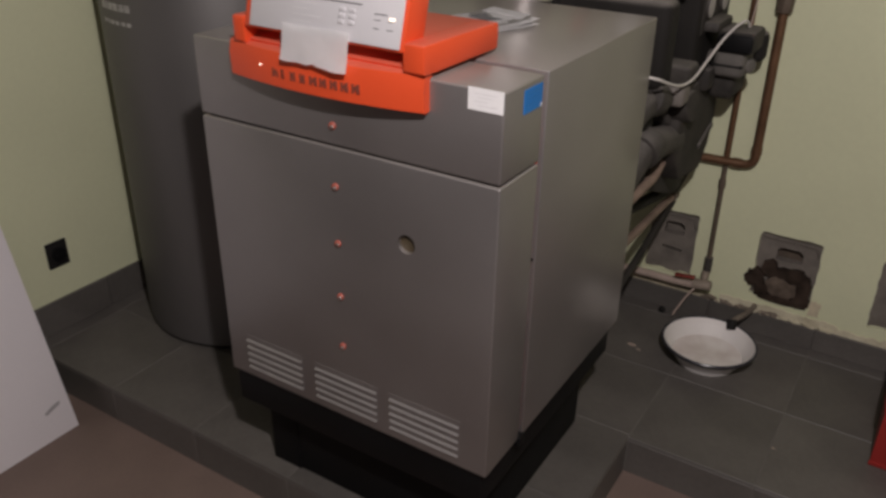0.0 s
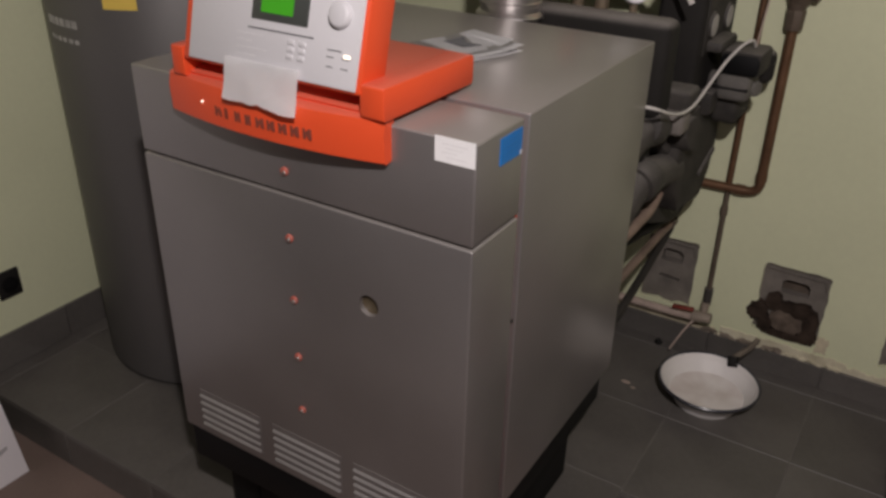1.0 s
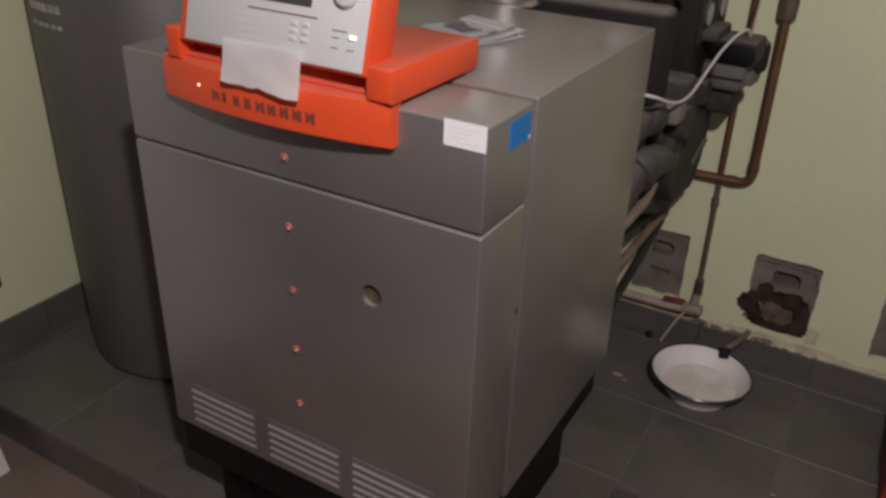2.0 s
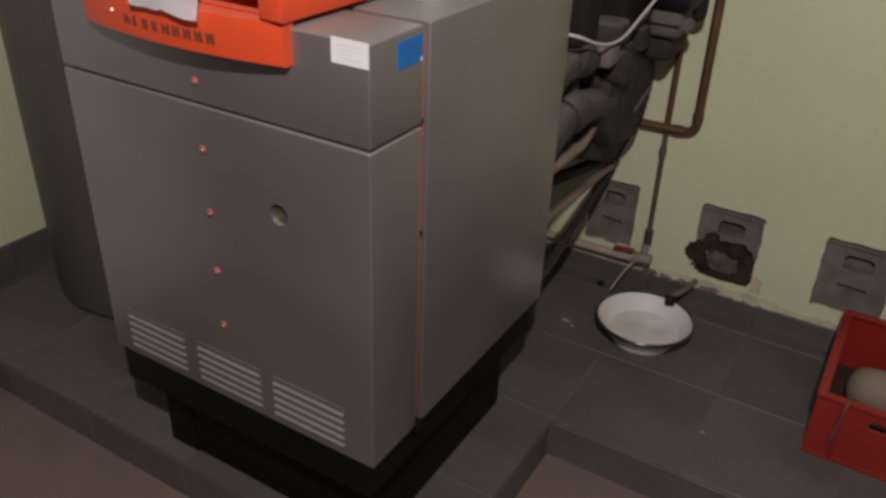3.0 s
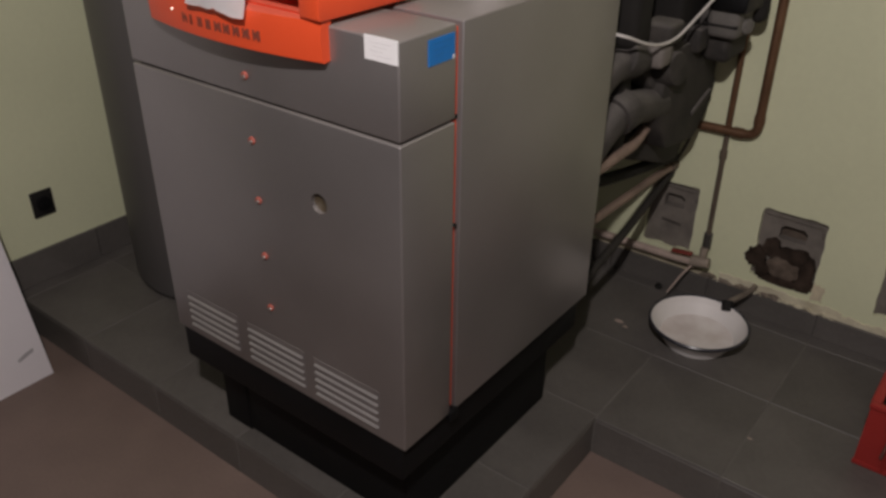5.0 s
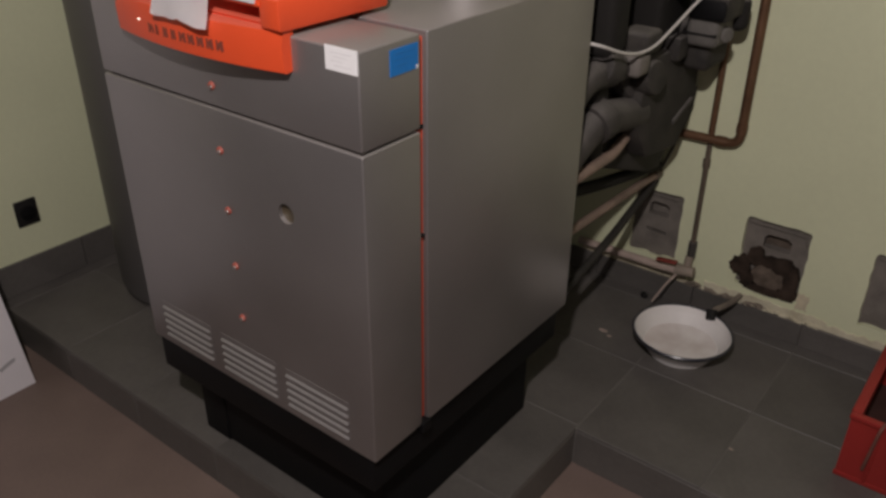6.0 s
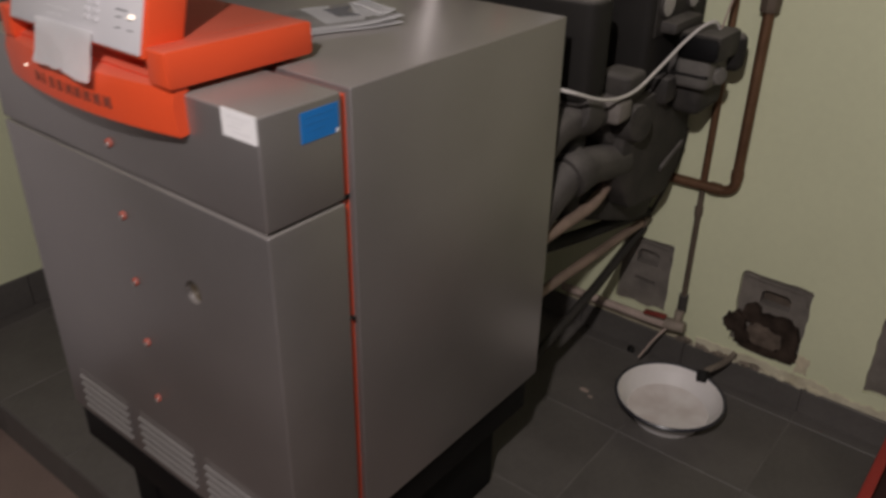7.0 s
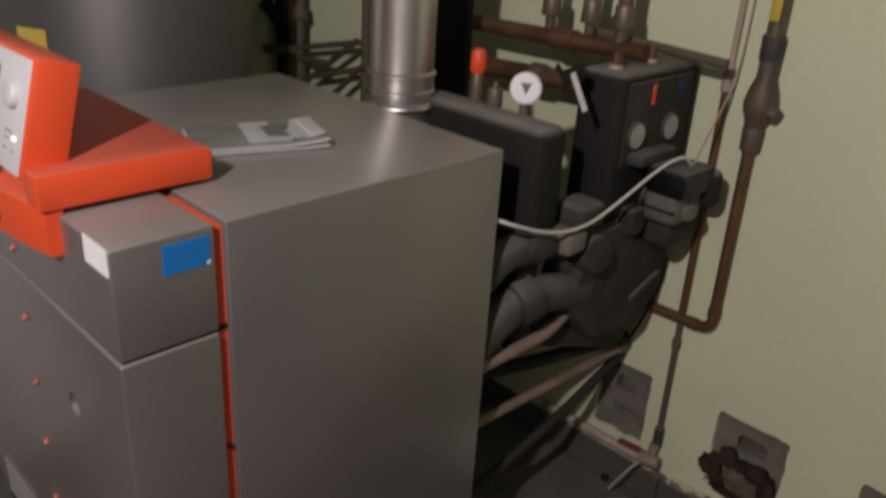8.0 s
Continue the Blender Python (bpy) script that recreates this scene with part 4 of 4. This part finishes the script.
# Rim band drawn dark and deep: shade under the flare in its colour.
part("rim", lathe([(0.124, TOP + 0.056), (0.131, TOP + 0.060), (0.1375, TOP + 0.067), (0.1385, TOP + 0.0715), (0.1355, TOP + 0.0750), (0.1325, TOP + 0.0740), (0.1335, TOP + 0.0715), (0.130, TOP + 0.068)], (BX, BY, 0), 64), material("rim_enamel_and_shade", (0.03, 0.03, 0.04), 0.3), bowl, "dark enamel rim, deepened for the shade under its flare")

part("wet_film", lathe([(0, TOP + 0.0262), (0.094, TOP + 0.0275), (0.099, TOP + 0.0288), (0.100, TOP + 0.0280), (0.094, TOP + 0.0262), (0, TOP + 0.0252)], (BX, BY, 0), 48), material("rusty_wet_film", (0.68, 0.60, 0.57), 0.20, scale=40, vary=0.10, bump=0.3, fine=24, tint=(0.80, 0.76, 0.74)), bowl, "wet, faintly rusty film on the bowl's floor")

# ---- red crate ----
CR = thing("plastic_crate", (0.80, 1.075, TOP), "dark red plastic bottle crate standing on the tiles", "crate")
cx0, cx1, cy0, cy1, cz1 = 0.638, 0.945, 0.872, 1.285, 0.292


def crate_wall(axis, pos, lo, hi, slot):
    """One wall of the crate, slightly tapered, with a grip slot."""
    bm = bmesh.new()
    zt, zb = cz1 - 0.004, TOP
    m = (lo + hi) / 2
    loops = [[(lo, zb), (hi, zb), (hi, zt), (lo, zt)]]
    if slot:
        loops.append([(m - 0.032, zt - 0.052), (m + 0.032, zt - 0.052), (m + 0.037, zt - 0.041), (m + 0.032, zt - 0.030), (m - 0.032, zt - 0.030), (m - 0.037, zt - 0.041)])
    edges = []
    for loop in loops:
        vs = [bm.verts.new((pos, a, b) if axis == "x" else (a, pos, b)) for a, b in loop]
        edges += [bm.edges.new((p, q)) for p, q in zip(vs, vs[1:] + vs[:1])]
    bmesh.ops.triangle_fill(bm, use_beauty=True, edges=edges)
    res = bmesh.ops.extrude_face_region(bm, geom=list(bm.faces))
    inward = 0.006 if pos in (cx0, cy0) else -0.006
    bmesh.ops.translate(bm, verts=[g for g in res["geom"] if isinstance(g, bmesh.types.BMVert)], vec=(inward, 0, 0) if axis == "x" else (0, inward, 0))
    return bm


part("side_wall", crate_wall("y", cy0, cx0, cx1, True), REDPL, CR)
part("side_wall", crate_wall("y", cy1, cx0, cx1, True), REDPL, CR)
part("side_wall", crate_wall("x", cx0, cy0 + 0.006, cy1 - 0.006, False), REDPL, CR)
part("side_wall", crate_wall("x", cx1, cy0 + 0.006, cy1 - 0.006, False), REDPL, CR)
# Floor coloured near black to stand in for shade between the walls.
part("bottom", box(cx0 + 0.006, cx1 - 0.006, cy0 + 0.006, cy1 - 0.006, TOP + 0.004, TOP + 0.012), material("shaded_crate_floor", (0.045, 0.018, 0.014), 0.8, scale=30, vary=0.4, stain=0.5), CR, "crate floor, coloured dark for the shade inside")
for a, b, c, d in ((cx0 - 0.004, cx1 + 0.004, cy0 - 0.005, cy0 + 0.014), (cx0 - 0.005, cx1 + 0.005, cy1 - 0.014, cy1 + 0.005), (cx0 - 0.005, cx0 + 0.018, cy0 + 0.014, cy1 - 0.014), (cx1 - 0.012, cx1 + 0.004, cy0 + 0.012, cy1 - 0.012)):
    part("rim", box(a, b, c, d, cz1 - 0.014, cz1, 0.004), REDPL, CR)
for x in (cx0 + 0.062, cx1 - 0.062):
    part("rib", box(x - 0.004, x + 0.004, cy0 - 0.005, cy0 + 0.001, TOP + 0.01, cz1 - 0.012, 0.002), REDPL, CR)
part("foot_rim", box(cx0 - 0.003, cx1 + 0.003, cy0 - 0.003, cy0 + 0.004, TOP, TOP + 0.012, 0.002), REDPL, CR)
pot = thing("stoneware_pot", (0.79, 1.06, TOP + 0.012), "rounded beige stoneware vessel lying in the crate", "pot")
part("vessel", turned(lathe([(0, -0.114), (0.026, -0.112), (0.046, -0.103), (0.060, -0.086), (0.067, -0.062), (0.069, -0.035), (0.069, 0.05), (0.060, 0.085), (0.038, 0.100), (0.028, 0.106), (0.026, 0.118), (0.0, 0.119)], (0, 0, 0), 36), Matrix.Translation((0.790, 1.105, TOP + 0.072)) @ Matrix.Rotation(radians(84), 4, "Y") @ Matrix.Rotation(radians(8), 4, "X") @ Matrix.Scale(0.86, 4)), STONE, pot)
strap = thing("cord", (0.70, cy0, cz1), "brown cord hanging over the rim of the red crate", "cord")
part("strand", tube([(0.735, cy0 + 0.09, TOP + 0.10), (0.715, cy0 + 0.03, cz1 - 0.012), (0.705, cy0 + 0.004, cz1 + 0.005), (0.700, cy0 - 0.010, cz1 - 0.012), (0.690, cy0 - 0.010, TOP + 0.05)], 0.004, 0.012, 8), material("grimy_cord", (0.16, 0.06, 0.045), 0.8, scale=60, vary=0.3), strap)

# ---- yellow note on the tank ----
tagged(part("sticky_note", on_tank(-70.5, -56, 1.160, 1.236, 0.0015), YELLOW), "yellow paper note stuck on the storage tank", "note")

# ---- ceiling lamp ----
lamp = thing("ceiling_lamp", (LAMP[0], LAMP[1], H), "bare lamp holder hanging from the ceiling on a short flex", "lamp")
part("rose", rod((LAMP[0], LAMP[1], H - 0.03), (LAMP[0], LAMP[1], H), 0.05, 0.045, 24, 0.004), WHITEP, lamp)
part("flex", rod((LAMP[0], LAMP[1], LAMP[2] + 0.12), (LAMP[0], LAMP[1], H - 0.03), 0.004, None, 10), SOOT, lamp)
part("holder", rod((LAMP[0], LAMP[1], LAMP[2] + 0.06), (LAMP[0], LAMP[1], LAMP[2] + 0.12), 0.018, 0.022, 20, 0.003), SOOT, lamp)

# ---- tiled platform ----
platform = tagged(part("platform", joined(box(XL, X0 - 0.0025, ROWS_Y[0] + 0.0025, YB, 0, TOP - 0.0018), box(X0 - 0.0035, XR, YSTEP + 0.0025, YB, 0, TOP - 0.0018)), GROUT), "raised platform with dark grey tiles and a kerb", "platform", kind="structure")
tile_cache = {}


def place_tile(w, d, h, at, parent, name="tile"):
    """A bevelled tile of that size; alike tiles share one mesh."""
    key = (round(w, 4), round(d, 4), round(h, 4))
    if key not in tile_cache:
        bm = box(-w / 2, w / 2, -d / 2, d / 2, -h / 2, h / 2, 0.0012, 1)
        me = bpy.data.meshes.new("tile")
        bmesh.ops.recalc_face_normals(bm, faces=bm.faces)
        bm.to_mesh(me)
        bm.free()
        me.materials.append(TILE)
        tile_cache[key] = me
    ob = new(name, tile_cache[key])
    ob.parent = parent
    ob.location = Vector(at) + Vector((0, 0, rng.uniform(-0.0005, 0.0005)))
    ob.rotation_euler = (radians(rng.uniform(-0.12, 0.12)), radians(rng.uniform(-0.12, 0.12)), 0)


J = 0.0028
xs = [X0 - PITCH * k for k in range(6, -1, -1)]
xs[0] = XL + 0.002
right = [X0 + PITCH * k for k in range(0, 6)] + [XR]
for y0, y1 in zip(ROWS_Y, ROWS_Y[1:]):
    for x0, x1 in zip(xs, xs[1:]):
        place_tile(x1 - x0 - J, y1 - y0 - J, 0.008, ((x0 + x1) / 2, (y0 + y1) / 2, TOP - 0.004), platform)
for y0, y1 in zip((YSTEP,) + ROWS_Y[3:], ROWS_Y[3:]):
    for x0, x1 in zip(right, right[1:]):
        place_tile(x1 - x0 - J, y1 - y0 - J, 0.008, ((x0 + x1) / 2, (y0 + y1) / 2, TOP - 0.004), platform)
for x0, x1 in zip(xs, xs[1:]):
    place_tile(x1 - x0 - J, 0.008, TOP - 0.0085, ((x0 + x1) / 2, ROWS_Y[0] + 0.0045, (TOP - 0.0085) / 2), platform)
for x0, x1 in zip(right, right[1:]):
    place_tile(x1 - x0 - J, 0.008, TOP - 0.0085, ((x0 + x1) / 2, YSTEP + 0.0045, (TOP - 0.0085) / 2), platform)
for y0, y1 in ((ROWS_Y[0], ROWS_Y[1]), (ROWS_Y[1], YSTEP)):
    place_tile(0.008, y1 - y0 - J, TOP - 0.0085, (X0 - 0.0045, (y0 + y1) / 2, (TOP - 0.0085) / 2), platform)

for sx, sy, sr in ((-0.062, 1.055, 0.009), (-0.035, 1.040, 0.005), (0.42, 0.80, 0.004)):
    part("paint_spot", turned(rod((0, 0, 0), (0, 0, 0.0006), sr, None, 12), Matrix.Translation((sx, sy, TOP + 0.0002)) @ Matrix.Diagonal((1.6, 0.8, 1, 1))), PINKPIPE, platform, "dried pale paint spot")

# skirting tiles
SK = 0.073
base_north = tagged(part("baseboard", box(XL, XR, YB - 0.004, YB, TOP, TOP + SK - 0.004), GROUT), "dark grey tile skirting along the wall", "skirting", kind="structure")
for x0, x1 in zip(xs + right[1:], (xs + right[1:])[1:]):
    place_tile(x1 - x0 - J, 0.009, SK, ((x0 + x1) / 2, YB - 0.0085, TOP + SK / 2), base_north)
SW = 0.105
base_west = tagged(part("baseboard", box(XL, XL + 0.004, ROWS_Y[0], YB, TOP, TOP + SW - 0.004), GROUT), "dark grey tile skirting along the wall", "skirting", kind="structure")
for y0, y1 in zip(ROWS_Y, ROWS_Y[1:]):
    place_tile(0.009, y1 - y0 - J, SW, (XL + 0.0085, (y0 + y1) / 2, TOP + SW / 2), base_west)
